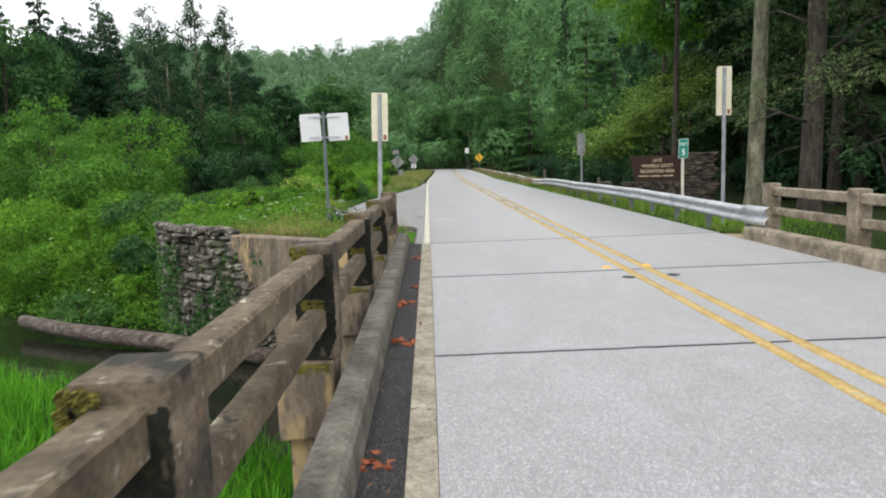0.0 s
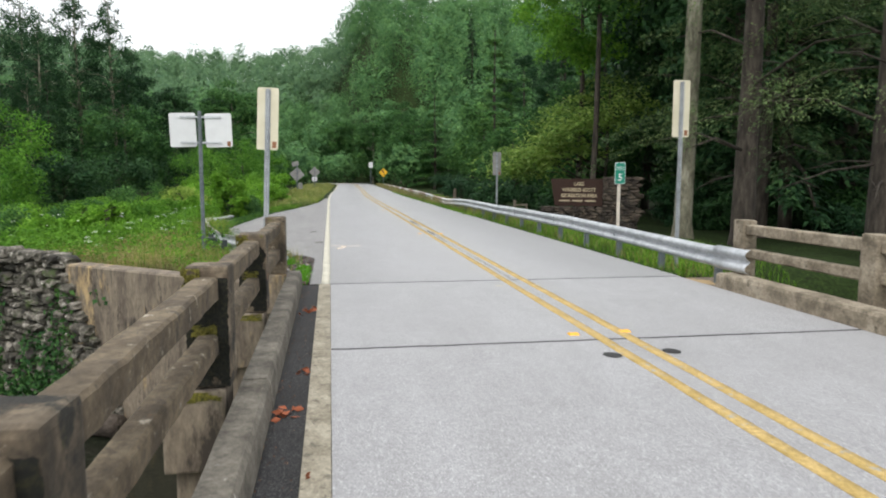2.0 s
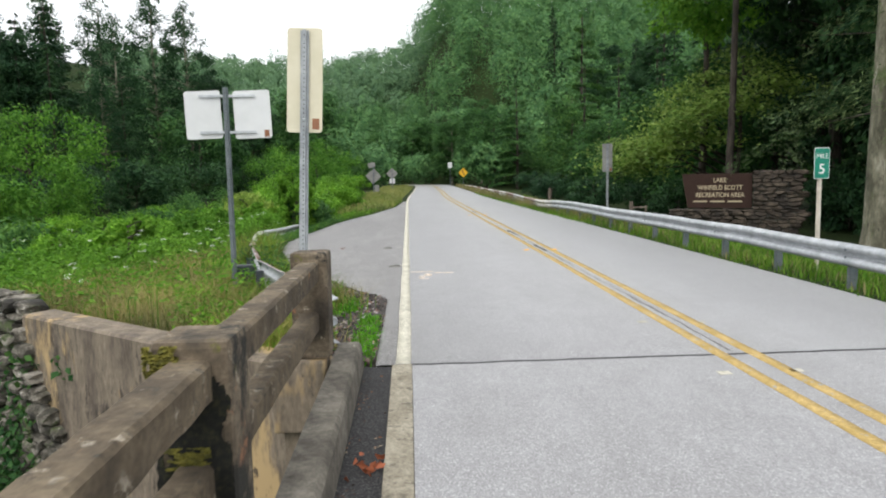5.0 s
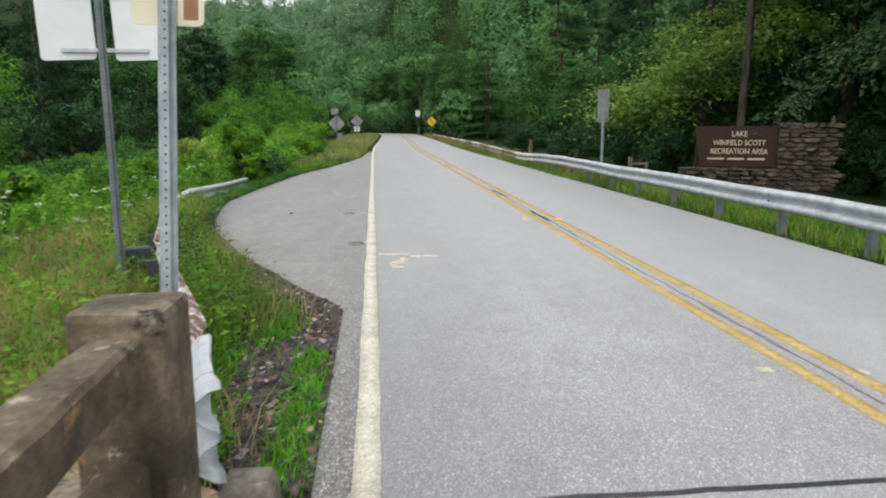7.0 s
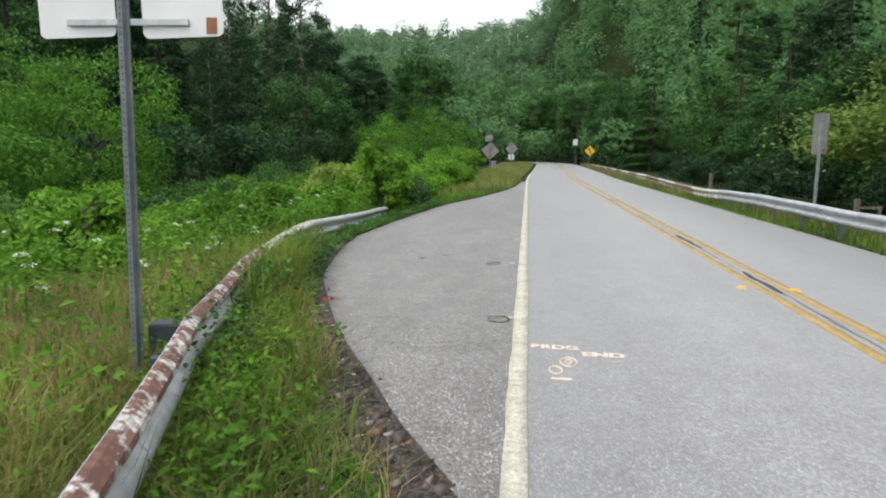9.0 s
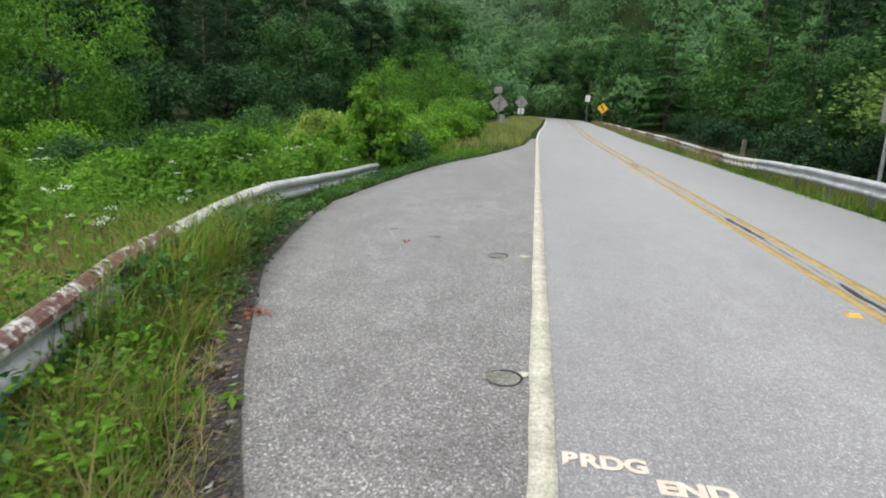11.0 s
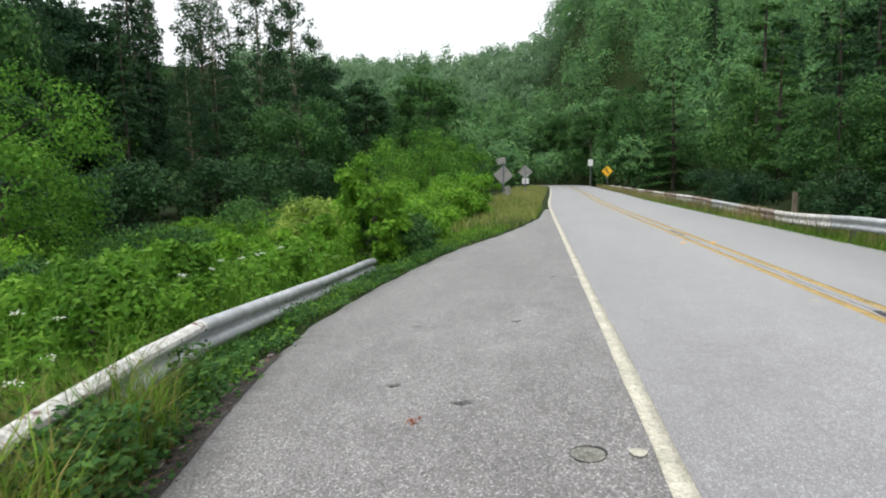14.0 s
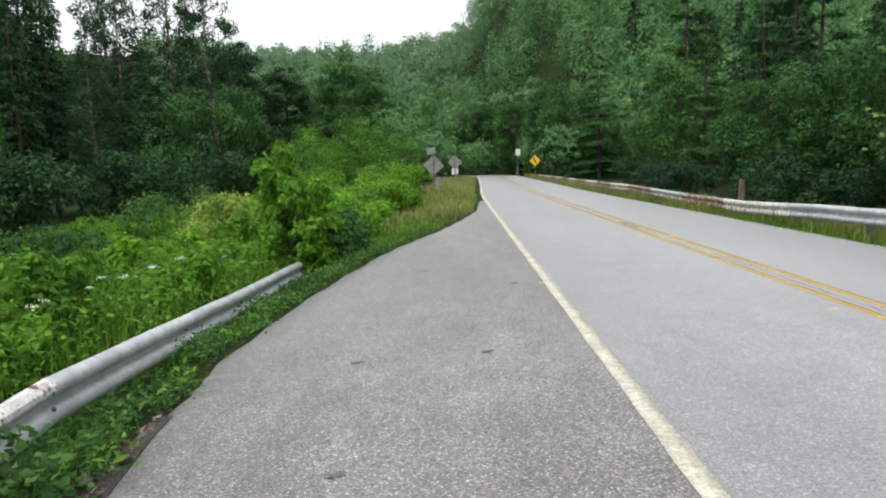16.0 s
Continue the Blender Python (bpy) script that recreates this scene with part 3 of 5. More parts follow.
kerb(-1, -0.335, -0.54, 14.3, PALE_CONCRETE)
kerb(1, 5.65, 5.95, 13.2, TAN_RAIL)


def film(name, x0, x1, y, z0, z1, edge, proud, seed, material, parent, label):
    """A patch of growth on an upright face, with a ragged outline and an uneven skin."""
    bm, nx, nz = bmesh.new(), 18, 40
    stray = lambda i, j, q: 0.9 * noise.noise(Vector((i * 0.9 + q, j * 0.9, seed)))
    grid = [[bm.verts.new((x0 + (x1 - x0) * (i + stray(i, j, 0.5)) / nx, y - proud * (0.3 + abs(noise.noise(Vector((i * 0.6, j * 0.6, seed))))), z0 + (z1 - z0) * (j + stray(i, j, 40.5)) / nz)) for i in range(nx + 1)] for j in range(nz + 1)]
    for j in range(nz):
        for i in range(nx):
            rim = 0.5 * max(abs(2 * i / nx - 1), abs(2 * j / nz - 1)) ** 3
            if noise.noise(Vector((i * 0.22, j * 0.12, seed * 1.7))) - rim > edge - 0.25:
                bm.faces.new((grid[j][i], grid[j][i + 1], grid[j + 1][i + 1], grid[j + 1][i]))
    bmesh.ops.delete(bm, geom=[v for v in bm.verts if not v.link_faces], context="VERTS")
    return tagged(part(name, bm, material, parent, label), kind="stuff")


def railing(x_end, drift, ys, name_label, side, post_mat, rail_mat, drop=0.0, slim=0.0):
    """Posts on pedestals outside the kerb, two square rails between them; drift is the line's slant."""
    r = thing("bridge_railing", name_label, "railing")
    at_x = lambda y: x_end - drift * (ys[0] - y)
    for k, y in enumerate(ys):
        xc = at_x(y)
        post = part("post", roughen(box(xc - 0.135 + slim, xc + 0.135 - slim, y - 0.145 + slim, y + 0.145 - slim, 0.262 if side < 0 else -0.2, 1.05 - drop, 0.028), 0.007, 5), post_mat, r)
        x0, x1 = sorted((xc - side * 0.1, xc + side * 0.29))
        if side > 0:
            continue
        part("pedestal", roughen(box(x0, x1, y - 0.2, y + 0.2, -0.28, 0.26, 0.02), 0.008, 5), TAN_CONCRETE, r)
        part("bracket", roughen(box(x0 + 0.06, x1 - 0.06, y - 0.14, y + 0.14, -0.7, -0.28, 0.02), 0.006, 5), TAN_CONCRETE, r)
        if side < 0 and 1 <= k < 5:
            film("lichen", x0 + 0.02, x1 - 0.02, y - 0.203, 0.19, 0.262, -0.05, 0.006, 21.0 + k, MOSS, post, "yellow lichen edge")
            for nm, material, fx0, fx1, lo, hi, edge, proud, off, note in (("dark_moss", DARK_MOSS, -0.13, 0.13, 0.28, 0.98, -0.42, 0.005, 3.0, "blackish damp moss film"),
                                                                 ("moss", MOSS, -0.15, -0.03, 0.84, 1.04, -0.25, 0.038, 9.0, "yellow-green moss cushion"),
                                                                 ("moss", MOSS, -0.1, 0.06, 0.6, 0.68, -0.2, 0.018, 14.0, "yellow-green moss cushion")):
                film(nm, xc + fx0, xc + fx1, y - 0.15, lo, hi, edge, proud, off + k * 5, material, post, note)
    for a, b in zip(ys, ys[1:]):
        for z0, z1, nm, h in ((0.83 - drop, 0.985 - drop, "top_rail", 0.075), (0.475 - drop, 0.615 - drop, "lower_rail", 0.066)):
            c = 0.016
            prof = [(-h, z0 + c), (-h + c, z0), (h - c, z0), (h, z0 + c), (h, z1 - c), (h - c, z1), (-h + c, z1), (-h, z1 - c)]
            n = 26
            bm = sweep([(at_x(b + 0.143 + (a - b - 0.286) * j / n), b + 0.143 + (a - b - 0.286) * j / n, 0) for j in range(n + 1)], prof)
            part(nm, roughen(bm, 0.007, 7), rail_mat, r)
    return r


railing(-0.668, 0.006, [13.715, 10.995, 8.5, 5.64, 2.74] + [0.02 - 2.72 * k for k in range(5)], "weathered brown concrete bridge railing with mossy posts", -1, MOSSY, CONCRETE)
railing(6.4, 0.0, [13.67 - 2.65 * k for k in range(10)], "plain tan concrete bridge railing with two rails", 1, TAN_RAIL, TAN_RAIL, 0.1, 0.015)

# wing walls and abutment
wall = thing("wing_wall", "stained tan concrete wing wall beside the creek", "wall", kind="structure")
bm = sweep([(-0.62, 14.15, 0), (-2.4, 15.35, 0), (-4.4, 16.95, 0)], [(-0.19, -3.2), (-0.17, -0.6), (-0.17, 0.045), (-0.14, 0.07), (0.2, 0.07), (0.22, 0.05), (0.22, -3.2)])
part("wall_body", roughen(bm, 0.01, 3), TAN_CONCRETE, wall)
tagged(link("abutment", box(-0.62, 6.5, 14.305, 14.9, -3.2, -0.16), TAN_CONCRETE), "concrete bridge abutment", "wall", kind="structure")
tagged(link("abutment", box(-0.62, 6.5, -13.9, -13.31, -3.2, -0.64), TAN_CONCRETE), "concrete bridge abutment", "wall", kind="structure")

stone_wall = thing("stone_wall", "dry-laid grey fieldstone wall above the creek", "wall", kind="structure")
SW = [Vector((-3.3, 16.05, 0)), Vector((-4.42, 16.97, 0)), Vector((-5.4, 17.85, 0)), Vector((-6.1, 18.5, 0)), Vector((-6.8, 19.2, 0)), Vector((-7.3, 20.2, 0))]
part("core", sweep(SW[1:], [(0.05, -3.2), (0.05, -0.15), (0.45, -0.15), (0.45, -3.2)]), MORTAR, stone_wall)


def along(path, d):
    for a, b in zip(path, path[1:]):
        if d <= (b - a).length:
            return a + (b - a).normalized() * d, (b - a).normalized()
        d -= (b - a).length
    return path[-1], (path[-1] - path[-2]).normalized()


def stone_mesh(seed):
    bm = bmesh.new()
    bmesh.ops.create_icosphere(bm, subdivisions=2, radius=0.7)
    for v in bm.verts:
        v.co = Vector([max(-0.5, min(0.5, c)) for c in v.co]) + noise.noise_vector(v.co * 1.7 + Vector((seed * 7.1, 0, 0))) * 0.17 + noise.noise_vector(v.co * 6 + Vector((0, seed * 3.1, 0))) * 0.035
    me = bpy.data.meshes.new("stone")
    bm.to_mesh(me)
    bm.free()
    return me


stone_meshes = [stone_mesh(k) for k in range(6)]
for me in stone_meshes:
    me.materials.append(STONE)
sign_stone_meshes = [m.copy() for m in stone_meshes]
for me in sign_stone_meshes:
    me.materials.clear()
    me.materials.append(SIGN_STONE)


def stone(parent, p, ang, sx, sy, sz, meshes):
    o = new("stone", meshes[rng.integers(6)])
    o.parent = parent
    o.matrix_basis = Matrix.LocRotScale(p, Euler((rng.normal() * 0.05, rng.normal() * 0.07, ang)), (sx, sy, sz))


z = -2.85
while z < 0.05:
    h = rng.choice([0.07, 0.1, 0.14, 0.18, 0.23])
    d = 1.45 * (1 + max(-1.0, min(0.0, (z + 0.1) / 1.9)))
    while d < 5.7:
        L = 0.11 + 0.36 * rng.random() ** 1.4
        p, way = along(SW, d + L / 2)
        right = Vector((way.y, -way.x, 0))
        stone(stone_wall, p - right * (rng.normal(0.0, 0.025) + (0.1 if d < 1.4 else 0.0)) + Vector((0, 0, z + h / 2 + rng.normal() * 0.015)), math.atan2(way.y, way.x), L * rng.uniform(0.86, 0.99), 0.36 * rng.uniform(0.85, 1.15), h * rng.uniform(0.7, 1.06), stone_meshes)
        d += L
    z += h * 0.96

n = 5200
dd, zz = rng.uniform(0.3, 5.6, n), -2.7 + 2.4 * rng.random(n) ** 1.8
keep = np.sin(dd * 2.1 + zz * 1.7) + 0.6 * np.sin(dd * 5.0) > 0.1 + 0.5 * (zz + 1.2) - 0.9 * np.clip(dd - 3.2, 0, 2) * (np.arange(n) % 2)
q = np.array([list(along(SW, a)[0]) for a in dd[keep]])
q[:, 2] = zz[keep]
q += np.array([-0.14, -0.16, 0]) + rng.normal(size=q.shape) * 0.04
VINE = np_mesh("wall_vines", *leaf_arrays(q, rng.normal(size=q.shape) + [0, 0, -0.5], rng.uniform(0.06, 0.14, len(q)), rng.uniform(0.04, 0.09, len(q)), 0.2, rng.normal(size=q.shape) * 0.5 + [-0.6, -0.7, 0.5]), LEAF)
tagged(new("wall_vines", VINE), "green creepers growing over the stone wall", "creepers", kind="stuff")

# ---- guardrails ----
W_LINE = [(0.0, -0.155), (0.03, -0.15), (0.075, -0.115), (0.08, -0.075), (0.055, -0.04), (0.012, -0.015), (0.012, 0.015), (0.055, 0.04), (0.08, 0.075), (0.075, 0.115), (0.03, 0.15), (0.0, 0.155)]
W_BEAM = W_LINE + [(a - 0.006, u) for a, u in W_LINE[::-1]]


def spread(path, step):
    """The same line with more points on it."""
    pts = [Vector(p) for p in path]
    out = []
    for a, b in zip(pts, pts[1:]):
        n = max(1, round((b - a).length / step))
        out += [a + (b - a) * j / n for j in range(n)]
    return out + [pts[-1]]


def guardrail(path, flip, label, materials, post_every, painted=0):
    """A W-beam on posts; path gives the beam's top edge. flip: -1 where the traffic is to the path's left."""
    g = thing("guardrail", label, "guardrail")
    pts = spread(path, 0.5)
    beam = [(flip * a, u - 0.155) for a, u in W_BEAM]
    lens = np.concatenate([[0], np.cumsum([(b - a).length for a, b in zip(pts, pts[1:])])])
    start = 0
    sec = 0
    while start < len(pts) - 1:
        end = min(len(pts) - 1, start + 8)
        bm = sweep(pts[start:end + 1], beam)
        for v in bm.verts:
            v.co += noise.noise_vector(v.co * 0.9) * 0.012
        beam_ob = part("beam", bm, materials[sec % len(materials)], g, smooth=True)
        beam_ob.data.set_sharp_from_angle(angle=radians(50))
        if sec < painted:
            crest = [(flip * a, u - 0.155) for a, u in ((0.0, 0.158), (0.031, 0.153), (0.078, 0.117), (0.083, 0.085), (0.077, 0.085), (0.072, 0.113), (0.029, 0.147), (0.0, 0.152))]
            bm = sweep(pts[start:end + 1], crest)
            for v in bm.verts:
                v.co += noise.noise_vector(v.co * 0.9) * 0.012
            part("painted_crest", bm, RUSTY if sec < 2 else PEELING, beam_ob, "peeling white and rust paint")
        for dz in (-0.105, -0.205):
            q = pts[end]
            bmb = bmesh.new()
            bmesh.ops.create_uvsphere(bmb, u_segments=8, v_segments=5, radius=0.016, matrix=Matrix.Translation(q + Vector((0.085 * flip * 1.0, -0.06, dz + 0.03))))
            part("bolt", bmb, POST_STEEL, beam_ob)
        start, sec = end, sec + 1
    d = 0.4
    while d < lens[-1]:
        k = int(np.searchsorted(lens, d) - 1)
        a, b = pts[k], pts[k + 1]
        p = a + (b - a) * ((d - lens[k]) / max(lens[k + 1] - lens[k], 1e-6))
        way = (b - a).normalized()
        right = Vector((way.y, -way.x, 0)) * flip
        m = Matrix.Translation(p - right * 0.065) @ Matrix.Rotation(math.atan2(way.y, way.x), 4, "Z")
        zg = float(land(p.x, p.y)) - p.z - 0.3
        bm = box(-0.04, 0.04, -0.05, 0.05, min(zg, -0.5), -0.1)
        bmesh.ops.transform(bm, matrix=m, verts=bm.verts)
        part("post", bm, DARK_STEEL if painted else POST_STEEL, g)
        d += post_every
    return g


guardrail([(5.93, 13.3, 0.55), (5.94, 16, 0.57), (5.95, 20, 0.61), (5.96, 24, 0.6), (5.98, 28, 0.565), (6.0, 33, 0.57), (6.03, 36.3, 0.52), (6.1, 40, 0.4), (6.25, 45, 0.4), (6.4, 53, 0.48), (6.6, 62, 0.46), (7.0, 80, 0.44), (7.35, 97, 0.42)], -1,
          "long pale galvanised guardrail with rust-streaked sections on steel posts", [GALV] * 6 + [PEELING, RUSTY] + [GALV] + [RUSTY, PEELING] * 6, 1.9)
guardrail([(-0.74, 14.3, 0.6), (-0.98, 15.5, 0.54), (-1.5, 17.0, 0.47), (-2.2, 18.95, 0.4), (-2.85, 21.4, 0.39), (-3.3, 23.8, 0.365), (-3.53, 25.1, 0.34), (-3.7, 26.3, 0.295), (-3.79, 27.5, 0.225), (-3.86, 29.0, 0.14), (-3.92, 30.8, 0.055), (-4.04, 34.5, -0.08)], 1,
          "old leaning guardrail with peeling white and rust paint, half overgrown", [GALV], 1.9, 3)
block = thing("offset_block", "dark grey steel block post behind the old guardrail", "guardrail post", (-2.42, 19.12, -0.35), 18)
part("block_body", roughen(box(-0.13, 0.13, -0.08, 0.08, 0, 0.66, 0.02), 0.004, 6), DARK_STEEL, block)
# rounded end where the old guardrail meets the bridge post
old_end = thing("guardrail_end_shoe", "battered white rounded guardrail end by the bridge post", "guardrail end", (-0.63, 14.3, 0.43))
part("shoe", sweep([(-0.05, 0.4, 0.03), (0.0, 0.15, 0.01), (0.04, 0.0, 0), (0.09, -0.1, 0), (0.11, -0.18, 0)], [(1.25 * a, 1.2 * u) for a, u in W_BEAM]), GALV, old_end, "dented galvanised beam end", True)
part("painted_crest", sweep([(-0.05, 0.4, 0.034), (0.0, 0.15, 0.014), (0.05, 0.0, 0.004)], [(0.0, 0.19), (0.04, 0.185), (0.1, 0.14), (0.108, 0.1), (0.1, 0.1), (0.092, 0.136), (0.036, 0.178), (0.0, 0.182)]), GALV, old_end, "dull folded steel crest")
# flared end on the right bridge post
end_shoe = thing("guardrail_end_shoe", "white flared guardrail end shoe bolted by the bridge post", "guardrail end", (5.92, 13.35, 0.4))
part("shoe", sweep([(0.02, -0.55, 0), (0.015, -0.45, 0), (0, -0.2, 0), (0, 0.25, 0)], [(-1.15 * a, 1.12 * u) for a, u in W_BEAM]), GALV, end_shoe, "pale flared beam end", True)


# ---- signs ----
def u_post(x, y, z0, z1, parent, holes=True, material=POST_STEEL):
    """A steel channel post, with a row of punched holes on its face."""
    bm = bmesh.new()
    prof = [(-0.04, 0.02), (-0.04, 0.012), (-0.022, 0.012), (-0.016, -0.022), (0.016, -0.022), (0.022, 0.012), (0.04, 0.012), (0.04, 0.02), (0.018, 0.02), (0.012, -0.014), (-0.012, -0.014), (-0.018, 0.02)]
    a, b = ([bm.verts.new((x + u, y + v, zz)) for u, v in prof] for zz in (z0, z1))
    n = len(prof)
    for j in range(n):
        bm.faces.new((a[j], a[(j + 1) % n], b[(j + 1) % n], b[j]))
    bm.faces.new(a[::-1])
    bm.faces.new(b)
    bmesh.ops.recalc_face_normals(bm, faces=bm.faces)
    post = part("post", bm, material, parent)
    if holes:
        bm = bmesh.new()
        zz = max(z0, 0.2)
        while zz < z1 - 0.02:
            bmesh.ops.create_circle(bm, cap_ends=True, segments=8, radius=0.006, matrix=Matrix.Translation((x, y - 0.0226, zz)) @ Matrix.Rotation(radians(90), 4, "X"))
            zz += 0.04
        tagged(part("punched_hole_row", bm, BLACK_SIGN, post, "row of small dark punched holes"), kind="stuff")
    return post


def plate(x0, x1, y, z0, z1, r=0.035, t=0.004, turn=0.0):
    """A thin sign plate with rounded corners, upright, its face along y."""
    bm = bmesh.new()
    pts = []
    for cx, cz, a0 in ((x1 - r, z1 - r, 0), (x0 + r, z1 - r, 90), (x0 + r, z0 + r, 180), (x1 - r, z0 + r, 270)):
        pts += [(cx + r * math.cos(radians(a0 + q)), cz + r * math.sin(radians(a0 + q))) for q in (0, 30, 60, 90)]
    if turn:
        mx, mz = (x0 + x1) / 2, (z0 + z1) / 2
        c, s = math.cos(radians(turn)), math.sin(radians(turn))
        pts = [(mx + (a - mx) * c - (b - mz) * s, mz + (a - mx) * s + (b - mz) * c) for a, b in pts]
    f, g = ([bm.verts.new((a, yy, b)) for a, b in pts] for yy in (y, y + t))
    n = len(pts)
    for j in range(n):
        bm.faces.new((f[j], f[(j + 1) % n], g[(j + 1) % n], g[j]))
    bm.faces.new(f[::-1])
    bm.faces.new(g)
    bmesh.ops.recalc_face_normals(bm, faces=bm.faces)
    return bm


def words(text, size, at, turn_x, turn_z, material, parent, depth=0.002, stretch=1.0, weight=0.0):
    c = bpy.data.curves.new("lettering", "FONT")
    c.body, c.size, c.align_x, c.extrude, c.offset = text, size, "CENTER", depth, weight
    tmp = new("lettering", c)
    me = bpy.data.meshes.new_from_object(tmp.evaluated_get(bpy.context.evaluated_depsgraph_get()))
    bpy.data.objects.remove(tmp)
    me.materials.clear()
    me.materials.append(material)
    ob = new("lettering", me)
    ob.parent = parent
    ob.matrix_basis = pose(*at, turn_x, 0, turn_z) @ Matrix.Diagonal((stretch, 1, 1, 1))
    return ob


def object_marker(x, y, zg, z0, z1, label, material, width=0.325, lean=(0.0, 0.0)):
    s = thing("road_sign", label, "road sign", (0, 0, 0))
    s.matrix_world = Matrix.Translation((x, y, 0)) @ pose(0, 0, 0, lean[0], lean[1], 0) @ Matrix.Translation((-x, -y, 0))
    p = part("sign_plate", plate(x - width / 2, x + width / 2, y + 0.03, z0, z1, 0.03), material, s)
    part("sticker", box(x + width * 0.22, x + width * 0.42, y + 0.026, y + 0.0295, z0 + 0.03, z0 + 0.13), STICKER, p, "small brown dated sticker")
    u_post(x, y, zg, z1 - 0.03, s, True, PUNCHED)
    for zz in (z0 + 0.12, z1 - 0.12):
        part("bolt", tube([(x, y - 0.035, zz), (x, y + 0.028, zz)], [0.009, 0.009], 6), GALV, s)
    return s


object_marker(-0.93, 14.82, -0.4, 2.03, 3.0, "back of a tall yellowed road sign on a punched post", YELLOWED, lean=(-6.3, 1.7))
object_marker(6.4, 15.8, -0.5, 2.32, 3.34, "back of a tall narrow tan road sign on a steel post", YELLOWED)
object_marker(7.1, 32.9, -0.6, 1.62, 2.6, "back of a narrow weathered road sign on a post", GREYED, 0.36)

twin = thing("road_sign", "backs of two white square road signs on one steel post", "road sign")
for x0, x1 in ((-3.13, -2.61), (-2.43, -1.9)):
    p = part("sign_plate", plate(x0, x1, 18.93, 2.19, 2.88, 0.04, 0.004, 1.8), SIGN_BACK, twin)
    if x1 > -2:
        part("sticker", box(x1 - 0.1, x1 - 0.03, 18.926, 18.9295, 2.21, 2.31), STICKER, p, "small brown dated sticker")
u_post(-2.53, 18.88, -0.7, 2.92, twin)
for zz in (2.28, 2.8):
    part("bracket", box(-2.92, -2.11, 18.905, 18.925, zz - 0.02, zz + 0.02, 0.004), GALV, twin)

mile = thing("mile_marker", "green milepost plate with white border and figure on a pale post", "mile marker")
mp = part("sign_plate", plate(6.97, 7.24, 20.1, 1.415, 1.94, 0.03), WHITE_SIGN, mile)
part("green_face", plate(6.98, 7.23, 20.0965, 1.425, 1.93, 0.026, 0.003), GREEN_SIGN, mp, "green reflective face")
words("MILE", 0.115, (7.105, 20.095, 1.76), 90, 0, WHITE_SIGN, mp, 0.001, 0.9)
words("5", 0.24, (7.105, 20.095, 1.5), 90, 0, WHITE_SIGN, mp, 0.001, 1.0, 0.002)
u_post(7.105, 20.14, -0.6, 1.9, mile, False, plain("pale_post_paint", (0.6, 0.55, 0.47)))

# recreation-area board with its stone pillar
bx, by_ = Vector((8.19, 28.92, 0)), Vector((9.86, 27.98, 0))
turn = math.degrees(math.atan2(by_.y - bx.y, by_.x - bx.x))
lake = thing("entrance_sign", "dark brown wooden entrance board with cream letters on stonework", "entrance sign", (bx.x, bx.y, 0), turn)
bm = bmesh.new()
bl = (by_ - bx).length
pts = [(0.0, 1.5), (bl, 1.5), (bl, 0.5), (0.17, 0.5)]
f, g = ([bm.verts.new((a, yy, b)) for a, b in pts] for yy in (0.0, 0.09))
for j in range(4):
    bm.faces.new((f[j], f[(j + 1) % 4], g[(j + 1) % 4], g[j]))
bm.faces.new(f[::-1])
bm.faces.new(g)
bmesh.ops.recalc_face_normals(bm, faces=bm.faces)
board = part("board", bm, BROWN_BOARD, lake)
for txt, zz, size in (("LAKE", 1.245, 0.19), ("WINFIELD SCOTT", 1.03, 0.185), ("RECREATION AREA", 0.82, 0.185)):
    words(txt, size, (bl * 0.55, -0.004, zz), 90, 0, CREAM, board, 0.003, 0.82, 0.003)
for j in range(3):
    part("faint_lettering_bar", box(0.33 + j * 0.47, 0.72 + j * 0.47, -0.005, -0.001, 0.67, 0.715), CREAM, board)
pillar = thing("stone_pillar", "stacked brown stone pillar and low base of the entrance sign", "pillar", (bx.x, bx.y, 0), turn)
part("core", box(bl + 0.04, bl + 1.2, -0.15, 0.4, -0.6, 1.5), MORTAR, pillar)
part("base_core", box(-0.25, bl + 0.02, -0.1, 0.35, -0.6, 0.42), MORTAR, pillar)
z = -0.3
while z < 1.55:
    h = rng.uniform(0.07, 0.13)
    d = -0.35 if z + h < 0.5 else bl + 0.03
    while d < bl + 1.2:
        L = rng.uniform(0.15, 0.42)
        if z < 0.45 or z + h < 1.62:
            stone(pillar, Vector((d + L / 2, -0.06 + rng.normal() * 0.015, z + h / 2)), rng.normal() * 0.05, L * 0.98, 0.3, h * 0.97, sign_stone_meshes)
        d += L
    z += h

gate = thing("timber_stand", "small weathered wooden frame stand at the wood's edge", "stand", (7.6, 31.8, -0.35))
part("post", box(-0.05, 0.05, -0.05, 0.05, 0, 0.95), OLD_WOOD, gate)
part("post", box(0.47, 0.53, -0.03, 0.03, 0, 0.8), OLD_WOOD, gate)
part("crossbar", box(0.05, 0.55, -0.025, 0.025, 0.72, 0.78), OLD_WOOD, gate)
wp = thing("wooden_post", "short weathered wooden post behind the guardrail", "post", (7.0, 42.6, -0.5))
part("shaft", tube([(0, 0, 0), (0.02, 0, 1.0), (0.03, 0, 1.37)], [0.09, 0.085, 0.08], 9), OLD_WOOD, wp)


def far_sign(x, y, shapes, label, post_top, post_mat=POST_STEEL):
    s = thing("road_sign", label, "road sign")
    for x0, x1, z0, z1, turn_, m in shapes:
        part("sign_plate", plate(x0, x1, y, z0, z1, 0.04, 0.004, turn_), m, s)
    zg = float(land(x, y)) - 0.2
    u_post(x, y + 0.02 + (-0.06 if shapes[0][5] is GREYED else 0.02), zg, post_top, s, False, post_mat)
